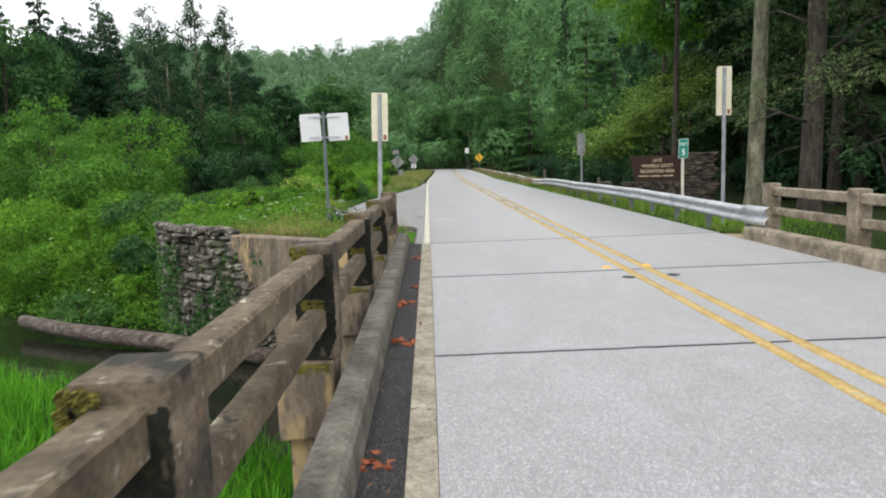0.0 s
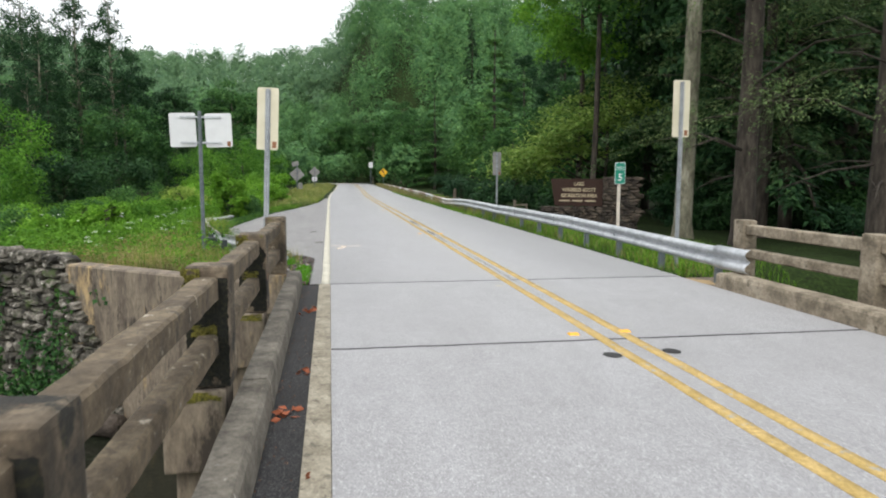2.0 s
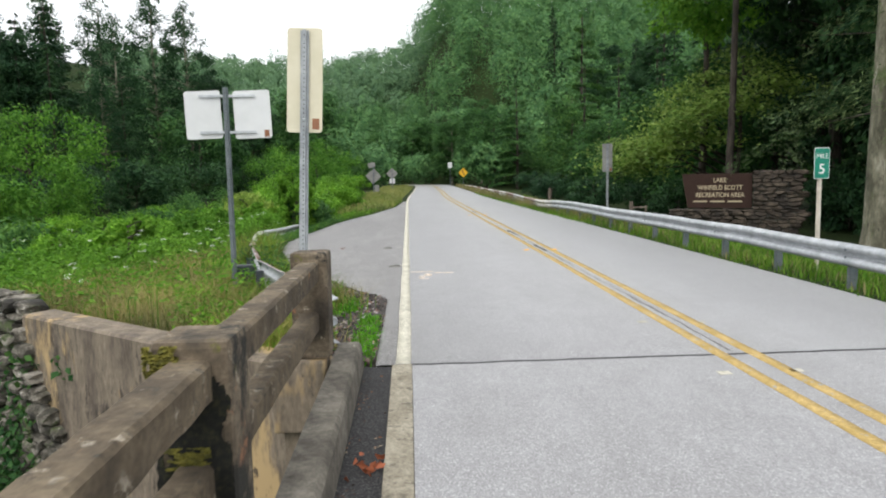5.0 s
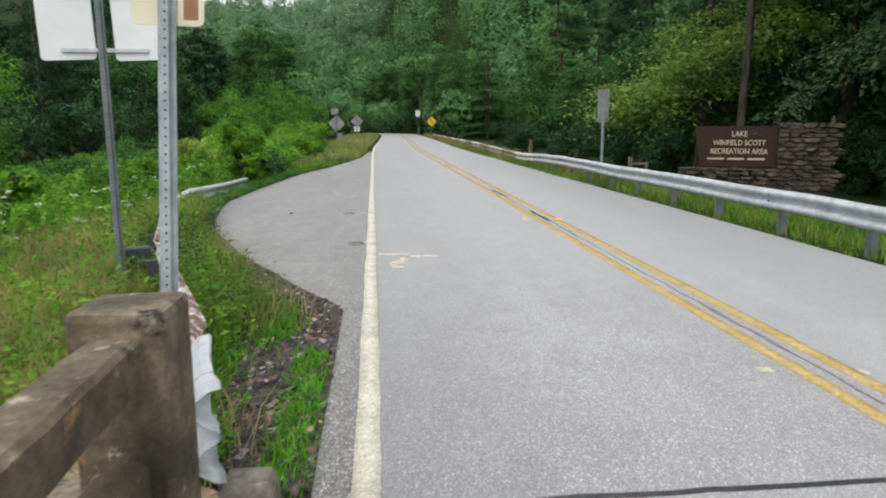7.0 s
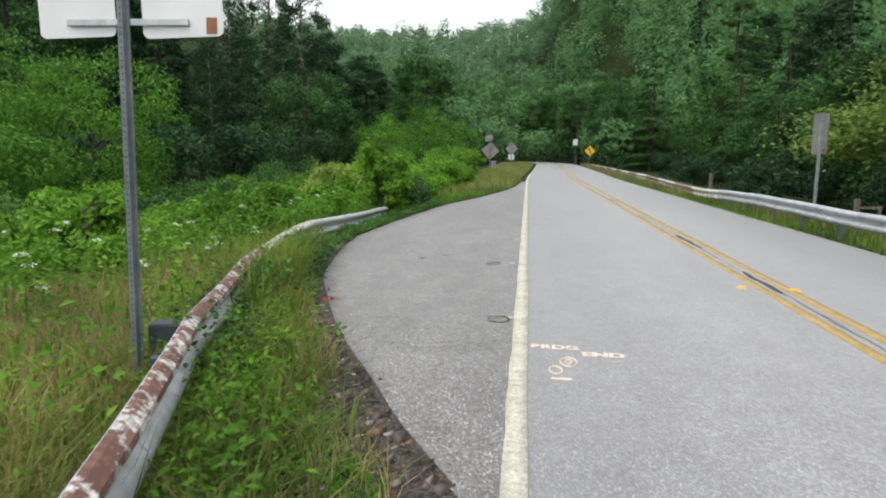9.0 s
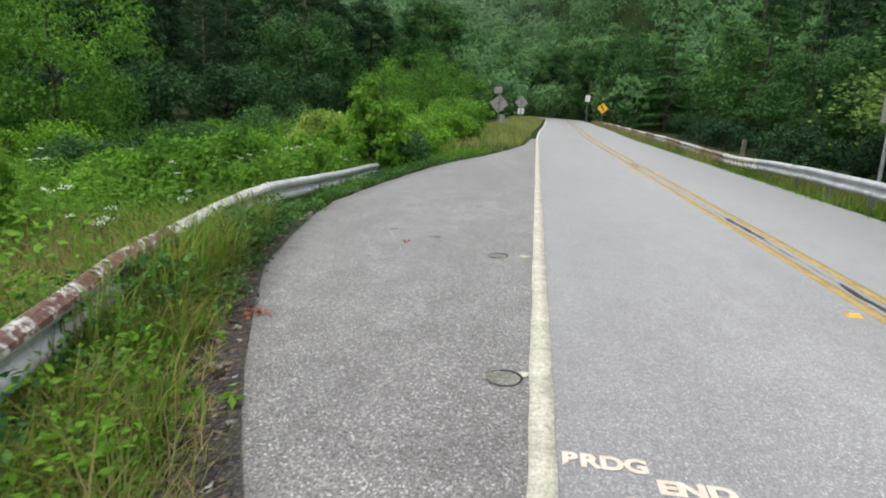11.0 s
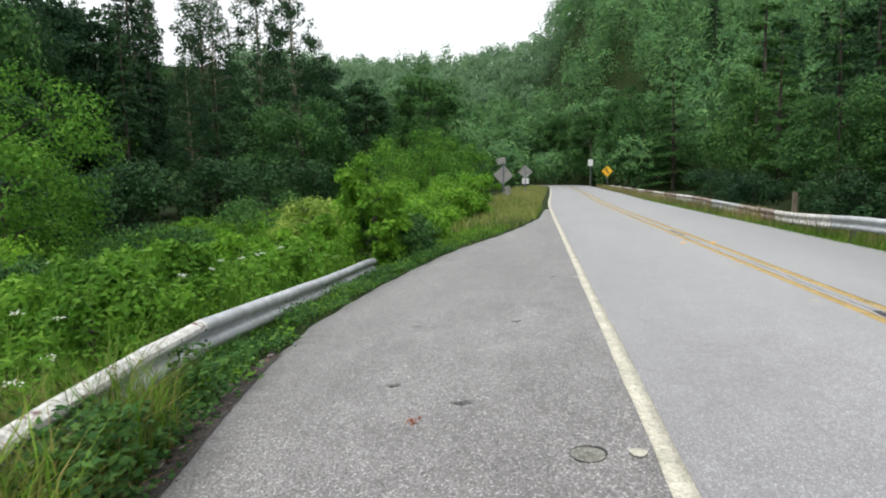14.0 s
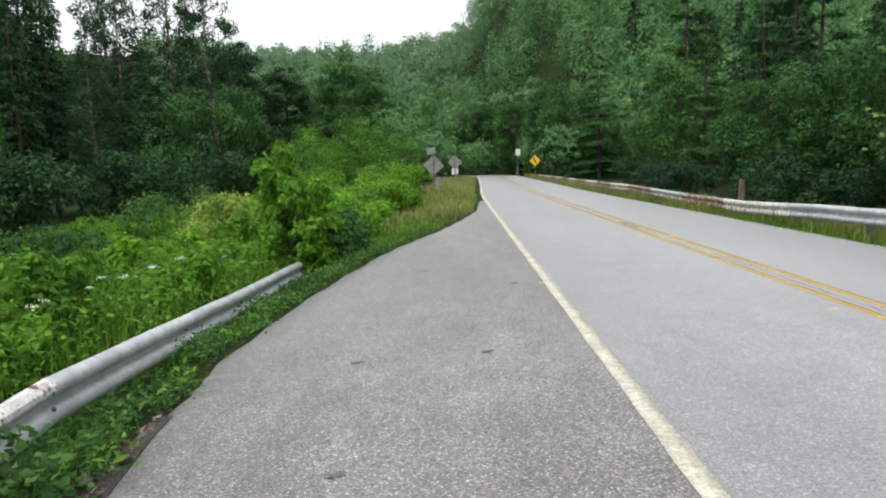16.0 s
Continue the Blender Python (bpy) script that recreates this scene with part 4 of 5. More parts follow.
    return s


far_sign(-2.7, 65.5, [(-3.16, -2.24, 1.2, 2.12, 40, GREYED), (-3.1, -2.55, 2.35, 2.75, 10, GREYED), (-2.6, -2.25, 0.4, 0.95, 5, GREYED)], "back of a tilted grey diamond road sign with plates", 2.5)
far_sign(-1.45, 77.0, [(-1.85, -1.05, 1.5, 2.3, 45, GREYED), (-1.72, -1.2, 0.95, 1.42, 0, SIGN_BACK)], "back of a grey diamond road sign with a square plate", 2.2)
far_sign(6.2, 110.0, [(5.9, 6.5, 2.7, 3.5, 0, SIGN_BACK)], "small white square road sign far along the road", 3.4)
dx, dz = 7.55, 1.95
dia = far_sign(dx, 103.0, [(dx - 0.45, dx + 0.45, dz - 0.45, dz + 0.45, 45, YELLOW_SIGN)], "yellow diamond curve warning sign with black arrow", dz + 0.3)
part("arrow", tube([(dx + 0.1, 102.99, dz - 0.32), (dx + 0.1, 102.99, dz - 0.08), (dx - 0.1, 102.99, dz + 0.08), (dx - 0.1, 102.99, dz + 0.2)], [0.06] * 4, 4), BLACK_SIGN, dia)
bm = bmesh.new()
bm.faces.new([bm.verts.new((dx - 0.1 + u, 102.985, dz + w)) for u, w in ((-0.16, 0.16), (0.16, 0.16), (0.0, 0.4))])
part("arrow_head", bm, BLACK_SIGN, dia)

# ---- trees ----
def crown_blobs(n, centre, radii, size):
    """Clump centres through an egg-shaped crown, most near its skin."""
    d = unit(rng.normal(size=(n, 3)))
    r = rng.uniform(0.45, 1.0, (n, 1)) ** 0.6
    c = np.array(centre) + d * r * np.array(radii)
    return c, rng.uniform(*size, n)


def clump_leaves(c, r, per, leaf, filling=7, simple=False):
    """Leaves on the skins of the clumps."""
    k = np.repeat(np.arange(len(c)), np.maximum((per * (r / r.mean()) ** 2).astype(int), 3))
    n = len(k)
    d = unit(rng.normal(size=(n, 3)) + [0, 0, 0.25])
    reach = rng.uniform(0.35, 1.0, (n, 1)) ** 0.6 * rng.choice([1.0, 1.12, 1.3], (n, 1), p=[0.72, 0.2, 0.08])
    base = c[k] + d * r[k][:, None] * reach * ([1.25, 1.25, 0.6] if leaf > 0.19 else [1.12, 1.12, 0.85])
    base[:, 2] -= 0.12 * r[k] * ((d[:, :2] ** 2).sum(1))
    facing = unit(d + rng.normal(size=(n, 3)) * 0.38 + [0, 0, 0.3])
    way = np.cross(facing, rng.normal(size=(n, 3))) + [0, 0, -0.3]
    ln = leaf * rng.uniform(0.6, 1.3, n)
    k = k[::filling]
    d = unit(rng.normal(size=(len(k), 3)))
    inner = c[k] + d * r[k][:, None] * rng.uniform(0.1, 0.6, (len(k), 1)) * [1.1, 1.1, 0.7]
    return joined([leaf_arrays(base, way, ln, ln * 0.7, 0.15, facing, simple), leaf_arrays(inner, rng.normal(size=(len(k), 3)), leaf * (2.2 if leaf > 0.19 else 1.4), leaf * (1.7 if leaf > 0.19 else 1.1), simple=simple)])


def trunk_bmesh(h, r, lean, targets, sides=9, limb=1.0):
    top = Vector((lean[0], lean[1], h))
    pts = [Vector((0, 0, -0.6)), Vector((0, 0, 0.0)), Vector((0.0, 0, 0.5))] + [top * t + Vector((math.sin(t * 5) * 0.12, math.cos(t * 4) * 0.12, 0)) for t in (0.25, 0.5, 0.75, 1)]
    bm = tube(pts, [r * 1.5, r * 1.35, r * 1.05, r * 0.9, r * 0.7, r * 0.45, r * 0.12], sides)
    for q in targets:
        q = Vector(q)
        z = max(h * 0.15, min(q.z - 0.25 * Vector((q.x, q.y)).length, h * 0.92))
        a = Vector((lean[0] * z / h, lean[1] * z / h, z))
        rr = (r * (1 - 0.85 * z / h) * 0.45 + 0.015) * limb
        tube([a, a.lerp(q, 0.5) + Vector((0, 0, 0.12 * (q - a).length)), q], [rr, rr * 0.65, rr * 0.2], 5, bm)
    return bm


def broad_tree(h, z0, rad, clumps, per, leaf, material, bark, label, r=0.25, lean=(0.3, 0.2), size=(0.9, 1.7), at=(0, 0, 0), limbs=14, category="tree", name="tree", simple=False):
    t = thing(name, label, category, at)
    c, s = crown_blobs(clumps, (lean[0] * 0.7, lean[1] * 0.7, (h + z0) / 2), (rad, rad, (h - z0) / 2), size)
    part("trunk", trunk_bmesh(h * 0.93, r, lean, c[:limbs]), bark, t, smooth=True)
    o = new("crown", np_mesh("crown", *clump_leaves(c, s, per, leaf, 9 if simple else 7, simple), material))
    o.parent = t
    return t


def needle_tree(h, z0, rad, whorls, per, leaf, material, bark, label, r=0.22, at=(0, 0, 0), droop=0.25, gap=0.0, name="tree", narrow=0.42, limb=1.0):
    """A conifer: whorls of drooping boughs, each a flat spray of needle tufts."""
    t = thing(name, label, "tree", at)
    arrays, ends = [], []
    for k in range(whorls):
        f = k / (whorls - 1)
        z = z0 + (h - z0) * f
        L = rad * (1 - f) ** 0.8 + 0.25
        for _ in range(rng.integers(4, 7)):
            if rng.random() < gap:
                continue
            a = rng.uniform(0, 2 * np.pi)
            l = L * rng.uniform(0.6, 1.1)
            n = max(6, int(per * l / rad))
            q = rng.uniform(0.12, 1, n) ** 0.7
            out = np.array([math.cos(a), math.sin(a), 0])
            side = np.array([-math.sin(a), math.cos(a), 0])
            w = rng.normal(size=n) * 0.22 * l * (1.1 - q)
            base = np.array([0, 0, z]) + out * (q * l)[:, None] + side * w[:, None]
            base[:, 2] += -droop * l * q ** 2 + rng.normal(size=n) * 0.1 + 0.1
            way = out * 0.8 + side * np.sign(w)[:, None] * 0.5 + np.array([0, 0, -0.35]) + rng.normal(size=(n, 3)) * 0.3
            ln = leaf * rng.uniform(0.7, 1.3, n)
            arrays.append(leaf_arrays(base, way, ln, ln * narrow, 0.1, rng.normal(size=(n, 3)) * 0.35 + [0, 0, 1], True))
            ends.append((0.9 * l * out[0], 0.9 * l * out[1], z - droop * l * 0.8))
    part("trunk", trunk_bmesh(h, r, (0.1, 0.1), ends[:: max(1, len(ends) // 16)], 9, limb), bark, t, smooth=True)
    o = new("crown", np_mesh("crown", *joined(arrays), material))
    o.parent = t
    return t


rng = np.random.default_rng(11)
# tall_a and airy wear the leaf colour with shade painted in
tall_a = broad_tree(20, 2.5, 3.4, 125, 140, 0.25, LEAF_SHADED, DARK_BARK, "tall leafy broadleaf tree in the wood", 0.28, (0.5, 0.2), (0.6, 1.5), limbs=26, simple=True)
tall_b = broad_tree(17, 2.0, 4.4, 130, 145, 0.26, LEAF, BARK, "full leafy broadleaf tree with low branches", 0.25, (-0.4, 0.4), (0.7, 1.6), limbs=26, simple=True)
airy = broad_tree(21, 1.5, 2.7, 230, 52, 0.19, LEAF_SHADED, BARK, "tall thin-crowned tree with gaps of sky", 0.22, (0.2, -0.3), (0.3, 0.85), limbs=60, simple=True)
low = broad_tree(8, 0.4, 3.2, 90, 140, 0.19, LEAF, DARK_BARK, "bushy understory tree at the wood's edge", 0.13, (0.2, 0.1), (0.45, 1.0), simple=True)
pine = needle_tree(21, 2.0, 4.2, 28, 175, 0.36, NEEDLE, DARK_BARK, "dark evergreen with drooping boughs", 0.27, droop=0.3)
spire = needle_tree(20, 4.0, 3.0, 34, 70, 0.34, NEEDLE, DARK_BARK, "slim evergreen spire with sparse boughs", 0.2, droop=0.08, gap=0.12)
tiered = needle_tree(18, 1.5, 4.6, 13, 330, 0.36, LEAF, DARK_BARK, "spreading tree with layered leafy tiers", 0.24, droop=0.16)
placed = set()


def plant(proto, x, y, scale=1.0, turn=0.0, dz=-0.1, label="", group="woodland trees", tall=1.0):
    m = pose(x, y, float(land(x, y)) + dz, 0, 0, turn)
    if proto.name not in placed:
        placed.add(proto.name)
        t = proto
    else:
        t = copy_thing(proto, m)
    t.matrix_basis = m @ Matrix.Diagonal((scale, scale, scale * tall, 1))
    return tagged(t, label, group=group)


def scatter(protos, region, n, gap, lo=0.8, hi=1.15):
    """Trees spread over a region (a function that says yes or no), none closer than gap."""
    x0, x1, y0, y1, ok = region
    got, tries = [], 0
    while len(got) < n and tries < n * 60:
        tries += 1
        x, y = rng.uniform(x0, x1), rng.uniform(y0, y1)
        if ok(x, y) and all((x - a) ** 2 + (y - b) ** 2 > gap * gap for a, b in got):
            got.append((x, y))
            plant(protos[rng.integers(len(protos))], x, y, rng.uniform(lo, hi), rng.uniform(0, 360), tall=rng.uniform(0.9, 1.15))


# left wood, beyond the weeds
for x, y, p, s, ta in ((-22, 82, airy, 0.95, 1.05), (-26, 84, airy, 1.0, 1.1), (-30, 80, airy, 1.0, 1.0), (-36, 82, spire, 1.05, 1.1), (-18, 92, tall_a, 0.75, 0.9), (-14, 100, tall_a, 0.75, 0.9),
                       (-24, 70, pine, 0.5, 1.1), (-19, 74, low, 1.2, 1), (-28, 66, pine, 0.8, 1), (-32, 62, pine, 0.9, 1.0), (-25, 60, pine, 0.5, 1.2), (-28, 57, airy, 0.6, 1.0), (-24, 66, airy, 0.55, 1.0), (-31, 72, airy, 0.9, 1.0), (-36, 60, tall_a, 0.75, 1.0), (-33, 68, spire, 0.85, 1.0),
                       (-40, 66, pine, 0.8, 1.0), (-27, 76, airy, 0.85, 1), (-22, 88, tall_a, 0.75, 1), (-41, 74, tall_a, 0.8, 1.0), (-30, 53, low, 1.5, 1.2), (-36, 50, pine, 0.75, 1), (-40, 54, tall_a, 0.7, 1.0),
                       (-33, 42, low, 1.6, 1.3), (-38, 40, pine, 0.75, 1.0), (-30, 36, low, 1.4, 1.2), (-36, 32, tall_a, 0.75, 1), (-42, 44, pine, 0.75, 1.0), (-47, 58, tall_a, 0.7, 1.0),
                       (-34, 56, pine, 0.78, 1.0), (-31, 61, tall_a, 0.78, 1.0), (-37, 65, pine, 0.8, 1.05), (-29, 64, tall_a, 0.74, 1.0), (-38, 71, tall_a, 0.85, 1.0), (-35, 75, pine, 0.85, 1.0), (-43, 61, pine, 0.82, 1.0), (-45, 68, tall_a, 0.85, 1.0), (-33, 48, spire, 0.75, 1.0), (-29, 70, spire, 0.8, 1.0)):
    plant(p, x, y, s, rng.uniform(0, 360), tall=ta)
scatter([tall_a, tall_b, pine, airy], (-62, -26, 30, 120, lambda x, y: x < -40), 5, 7)
scatter([low, low, tall_b], (-24, -8, 84, 135, lambda x, y: x < -7 - 0.02 * y), 14, 4, 0.6, 0.85)
# right wood
for x, y, p, s, ta in ((20, 88, tiered, 1.15, 1.1), (15, 104, tiered, 0.9, 1), (25, 78, pine, 0.92, 1.0), (28, 66, pine, 0.85, 1.0), (22, 68, tiered, 0.9, 1.1), (17, 80, low, 1.3, 1.2), (19, 60, low, 1.2, 1.0), (24, 56, tiered, 1.1, 1.1), (17.5, 66, tiered, 0.75, 1.0), (20, 53, pine, 0.8, 1.1), (16.5, 73, tiered, 0.7, 1.1),
                       (13, 112, low, 1.4, 1.2), (12, 122, tall_b, 0.9, 1), (8, 134, tall_b, 0.85, 1), (1, 150, tall_b, 0.85, 1), (-7, 150, low, 1.6, 1), (-14, 148, tall_b, 0.9, 1), (5, 152, low, 1.6, 1.2), (17, 50, low, 1.1, 1), (14.5, 58, low, 0.9, 1),
                       (20, 46, pine, 1.0, 1.1), (26, 46, tall_a, 1.1, 1.1)):
    plant(p, x, y, s * 0.93, rng.uniform(0, 360), tall=ta * 0.93)
scatter([tall_a, pine, pine], (14, 60, 50, 150, lambda x, y: 24 < x < 36), 9, 6, 0.62, 0.82)
# shaded wood by the entrance sign
for x, y, p, s, ta in ((19, 40, tall_a, 1.0, 1.1), (20, 34, pine, 1.0, 1.0), (24, 38, low, 1.5, 1), (19, 27, pine, 1.0, 1.15), (27, 30, low, 1.6, 1.1), (17.5, 20, spire, 0.9, 1.1), 
                       (33, 26, tall_b, 1.2, 1), (35, 34, tall_b, 1.2, 1), (14, 42, low, 1.0, 1.0),
                       (16.5, 30, tall_a, 0.95, 1.1), (15.8, 26, pine, 0.85, 1.1), (17.5, 36.5, tall_a, 1.0, 1.0), (22, 30, tall_a, 1.1, 1.0)):
    plant(p, x, y, s, rng.uniform(0, 360), tall=ta)

# near trees of their own
oak = thing("tree", "big straight grey-barked trunk with high leafy crown", "tree", (11.15, 24.5, -0.35))
c, s = crown_blobs(52, (0.2, 0.3, 16), (3.6, 3.6, 5.5), (0.8, 1.5))
part("trunk", trunk_bmesh(21, 0.27, (0.3, 0.3), c[:18], 14), BARK, oak, smooth=True)
o = new("crown", np_mesh("crown", *clump_leaves(c, s, 200, 0.26, 9, True), LEAF))
o.parent = oak
for x, y, r, h, lab in ((12.0, 22.6, 0.32, 19, "dark hemlock with bare lower boughs"), (14.3, 25.2, 0.22, 18, "dark slim hemlock behind the railing"), (13.3, 18.9, 0.3, 19, "dark hemlock trunk in deep shade")):
    hem = needle_tree(h, 3.6, 4.8, 26, 330, 0.13, HEMLOCK, DARK_BARK, lab, r, (x, y, float(land(x, y)) - 0.1), 0.3, 0.25, narrow=0.22, limb=0.4)
    for _ in range(9):
        a, z, l = rng.uniform(0, 6.28), rng.uniform(1.6, 6.5), rng.uniform(1.2, 3.4)
        e = Vector((math.cos(a) * l, math.sin(a) * l, z - rng.uniform(-0.2, 0.9)))
        bm = tube([(0, 0, z), e * 0.5 + Vector((0, 0, z * 0.5 + 0.15)), e], [0.035, 0.022, 0.006], 5)
        for _ in range(4):
            f = rng.uniform(0.3, 0.9)
            q = Vector((0, 0, z)).lerp(e, f) + Vector((0, 0, 0.3 * f * (1 - f)))
            tube([q, q + Vector((rng.normal() * 0.35, rng.normal() * 0.35, rng.normal() * 0.15))], [0.01, 0.003], 4, bm)
        part("dead_branch", bm, DARK_BARK, hem, "thin bare branch")
# arching pale-leaved tree over the sign
dog = thing("tree", "small arching tree with layered pale olive leaves", "tree", (12.6, 35.2, float(land(12.6, 35.2)) - 0.1))
tips = np.array([(-3.6, -1.0, 2.7), (-3.2, 0.4, 3.3), (-2.9, -1.2, 3.9), (-2.0, -1.6, 4.3), (-1.0, -1.9, 4.9), (0.4, -1.8, 5.4), (-2.2, 0.8, 4.6), (-0.6, 0.6, 5.8), (1.2, 0.2, 6.2), (1.8, -1.2, 5.2), (-3.0, -0.4, 2.9), (-1.4, -1.2, 3.4), (-2.4, -0.6, 3.5), (0.2, -0.8, 4.6), (-3.9, -0.5, 2.3), (-1.7, 0.2, 5.2), (0.8, 1.2, 6.8), (-4.5, -0.9, 2.6), (-4.2, 0.2, 3.2), (-3.4, -1.5, 3.2), (-2.6, -1.9, 3.9), (-1.6, -2.2, 4.5)])
part("trunk", trunk_bmesh(6.2, 0.11, (0.4, -0.2), tips), DARK_BARK, dog, smooth=True)
pieces = []
for q in tips:
    n = 420
    p = q + rng.normal(size=(n, 3)) * [0.62, 0.62, 0.16]
    p[:, 2] -= 0.12 * ((p[:, :2] - q[:2]) ** 2).sum(1)
    pieces.append(leaf_arrays(p, rng.normal(size=(n, 3)) * [1, 1, 0.35] + [-0.3, -0.2, -0.2], rng.uniform(0.12, 0.24, n), rng.uniform(0.08, 0.14, n), 0.15, rng.normal(size=(n, 3)) * 0.35 + [0, -0.25, 1]))
o = new("crown", np_mesh("crown", *joined(pieces), LEAF_OLIVE))
o.parent = dog
leafy = broad_tree(14, 7.2, 3.2, 60, 180, 0.18, LEAF_BRIGHT, DARK_BARK, "bright leafy tree rising behind the entrance sign", 0.16, (0.2, 0.1), (0.5, 1.0), (12.0, 36.6, -0.5), simple=True)
dark_trunk = broad_tree(19, 8.0, 2.4, 60, 130, 0.2, LEAF, DARK_BARK, "dark straight tree beside the entrance sign", 0.13, (0.2, 0.1), (0.8, 1.4), (10.95, 31.9, -0.5), simple=True)

# bright thicket left of the weeds
for x, y, h, rad in ((-15.5, 38, 6.5, 3.0), (-17.5, 33, 5.5, 3.0), (-13.5, 29.5, 3.2, 2.2), (-20, 39, 7, 3.0)):
    broad_tree(h, 0.3, rad, 110, 110, 0.12, LEAF_YOUNG, DARK_BARK, "bright green young tree with loose leafy boughs", 0.08, (0.2, 0.1), (0.3, 0.8), (x, y, float(land(x, y)) - 0.1), 24, "tree", "young_tree", True)


def shrub(x, y, h, rad, material, label, clumps=22, per=90, leaf=0.17):
    return broad_tree(h, 0.05, rad, int(clumps * 1.5), int(per * 1.15), leaf * 0.62, material, DARK_BARK, label, 0.03, (0.05, 0.05), (rad * 0.16, rad * 0.36), (x, y, float(land(x, y)) - 0.05), 10, "shrub", "shrub", True)


shrub(-4.25, 35.4, 2.75, 0.72, LEAF_BRIGHT, "dense bright green sapling bush at the guardrail's end", 30, 110, 0.17)
shrub(-4.0, 36.3, 1.2, 1.0, LEAF, "low dark leafy bush by the pull-off's edge", 26, 110)
shrub(-7.2, 40.3, 1.7, 1.2, LEAF_OLIVE, "yellowish bush in the weeds", 24, 90)
for x, y, h, r in ((-4.6, 40.5, 1.5, 1.4), (-4.4, 44, 1.5, 1.4), (-4.3, 47.5, 1.8, 1.5), (-4.6, 51, 1.9, 1.6), (-4.6, 55, 2.0, 1.6), (-5.0, 60, 2.2, 1.7), (-6.8, 44.5, 1.8, 1.8), (-7.4, 50, 1.8, 1.8), (-8.5, 56, 2.4, 2.2), (-6.0, 66, 2.3, 1.9),
                   (-9.6, 64, 5.2, 2.7), (-7.0, 63, 5.4, 2.5), (-5.2, 68, 4.2, 2.0), (-3.7, 57, 1.9, 1.2), (-3.4, 49, 1.2, 0.9), (-7, 72, 3.4, 2.4), (-12, 72, 5.5, 3.2), (-8.5, 82, 4.4, 3)):
    shrub(x, y, h * (0.72 if y < 53 else 0.9), r * 0.9, LEAF_BRIGHT if y < 59 else LEAF_YOUNG, "leafy green roadside bush", 26, 100, 0.2)
for x, y, h, r in ((-9.5, 24.5, 1.7, 1.4), (-11.5, 27, 2.0, 1.6), (-8.2, 21.8, 1.4, 1.2), (-12.5, 23.5, 1.8, 1.6), (-10.2, 21.0, 1.4, 1.4), (-14.5, 26, 2.2, 1.9), (-9.0, 30.5, 1.3, 1.2), (-12, 33, 1.9, 1.6), (-11, 38, 1.8, 1.6), (-10, 44, 2.2, 1.8), (-16, 24.5, 2.2, 2.0)):
    shrub(x, y, h * 0.78, r, LEAF_BRIGHT if x < -11 else LEAF, "leafy weed bush in the overgrown field", 22, 130, 0.14)
# thickets under the trees: their shade is in the leaf colour
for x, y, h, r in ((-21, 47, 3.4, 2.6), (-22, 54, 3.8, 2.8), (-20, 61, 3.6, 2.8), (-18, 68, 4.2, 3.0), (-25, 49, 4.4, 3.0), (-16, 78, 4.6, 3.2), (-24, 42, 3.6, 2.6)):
    shrub(x, y, h, r, LEAF_SHADED, "dense thicket below the tall trees, shade painted into its leaves", 30, 110, 0.3)
# the wood edge's dark understory is painted as darker leaves
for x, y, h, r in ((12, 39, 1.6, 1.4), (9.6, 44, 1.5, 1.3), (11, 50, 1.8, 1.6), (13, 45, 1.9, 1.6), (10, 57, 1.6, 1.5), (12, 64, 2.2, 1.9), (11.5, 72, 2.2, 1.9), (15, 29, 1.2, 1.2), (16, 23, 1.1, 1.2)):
    shrub(x, y, h, r, LEAF_SHADED, "green bush at the wood's edge, shade painted into its leaves", 22, 110, 0.18)

# bushes left of x = 18 carry painted shade in their leaves
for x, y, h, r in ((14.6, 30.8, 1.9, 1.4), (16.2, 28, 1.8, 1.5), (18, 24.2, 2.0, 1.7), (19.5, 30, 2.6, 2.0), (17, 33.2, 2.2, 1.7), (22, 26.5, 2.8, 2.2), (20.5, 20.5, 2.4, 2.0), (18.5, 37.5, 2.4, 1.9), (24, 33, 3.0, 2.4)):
    shrub(x, y, h, r, LEAF_SHADED if x < 18 else LEAF, "green shaded bush under the trees", 24, 130, 0.18)

# rank weeds standing in the field
rng = np.random.default_rng(31)
clumps = [broad_tree(h, 0.02, r, 16, 110, 0.085, m, DARK_BARK, lab, 0.012, (0.03, 0.02), (r * 0.25, r * 0.5), (0, 0, 0), 8, "weed", "weed_clump", True)
          for h, r, m, lab in ((0.95, 0.5, LEAF_BRIGHT, "tall bright leafy weed clump in the field"), (0.75, 0.6, LEAF_BRIGHT, "broad-leaved weed clump in the field"), (1.2, 0.45, LEAF_BRIGHT, "tall narrow leafy weed in the field"))]
spots = []
while len(spots) < 95:
    x, y = rng.uniform(-15, -4.6), rng.uniform(18.5, 46)
    if y > float(bank_y(x)) + 0.8 and x < float(rail_x(y)) - 0.7 and not (x > -6.5 and y < 22):
        spots.append((x, y))
for j, (x, y) in enumerate(spots):
    plant(clumps[j % 3], x, y, rng.uniform(0.7, 1.25), rng.uniform(0, 360), -0.03, group="field weeds")
for x, y, h, r in ((8.7, 12.6, 2.6, 1.4), (9.6, 9.4, 2.8, 1.6), (11.4, 13.0, 3.0, 1.7), (8.6, 6.4, 2.7, 1.4), (10.8, 5.2, 3.0, 1.8), (8.9, 3.2, 2.6, 1.5)):
    shrub(x, y, h, r, LEAF, "leafy creekside bush beyond the railing", 26, 90, 0.2)

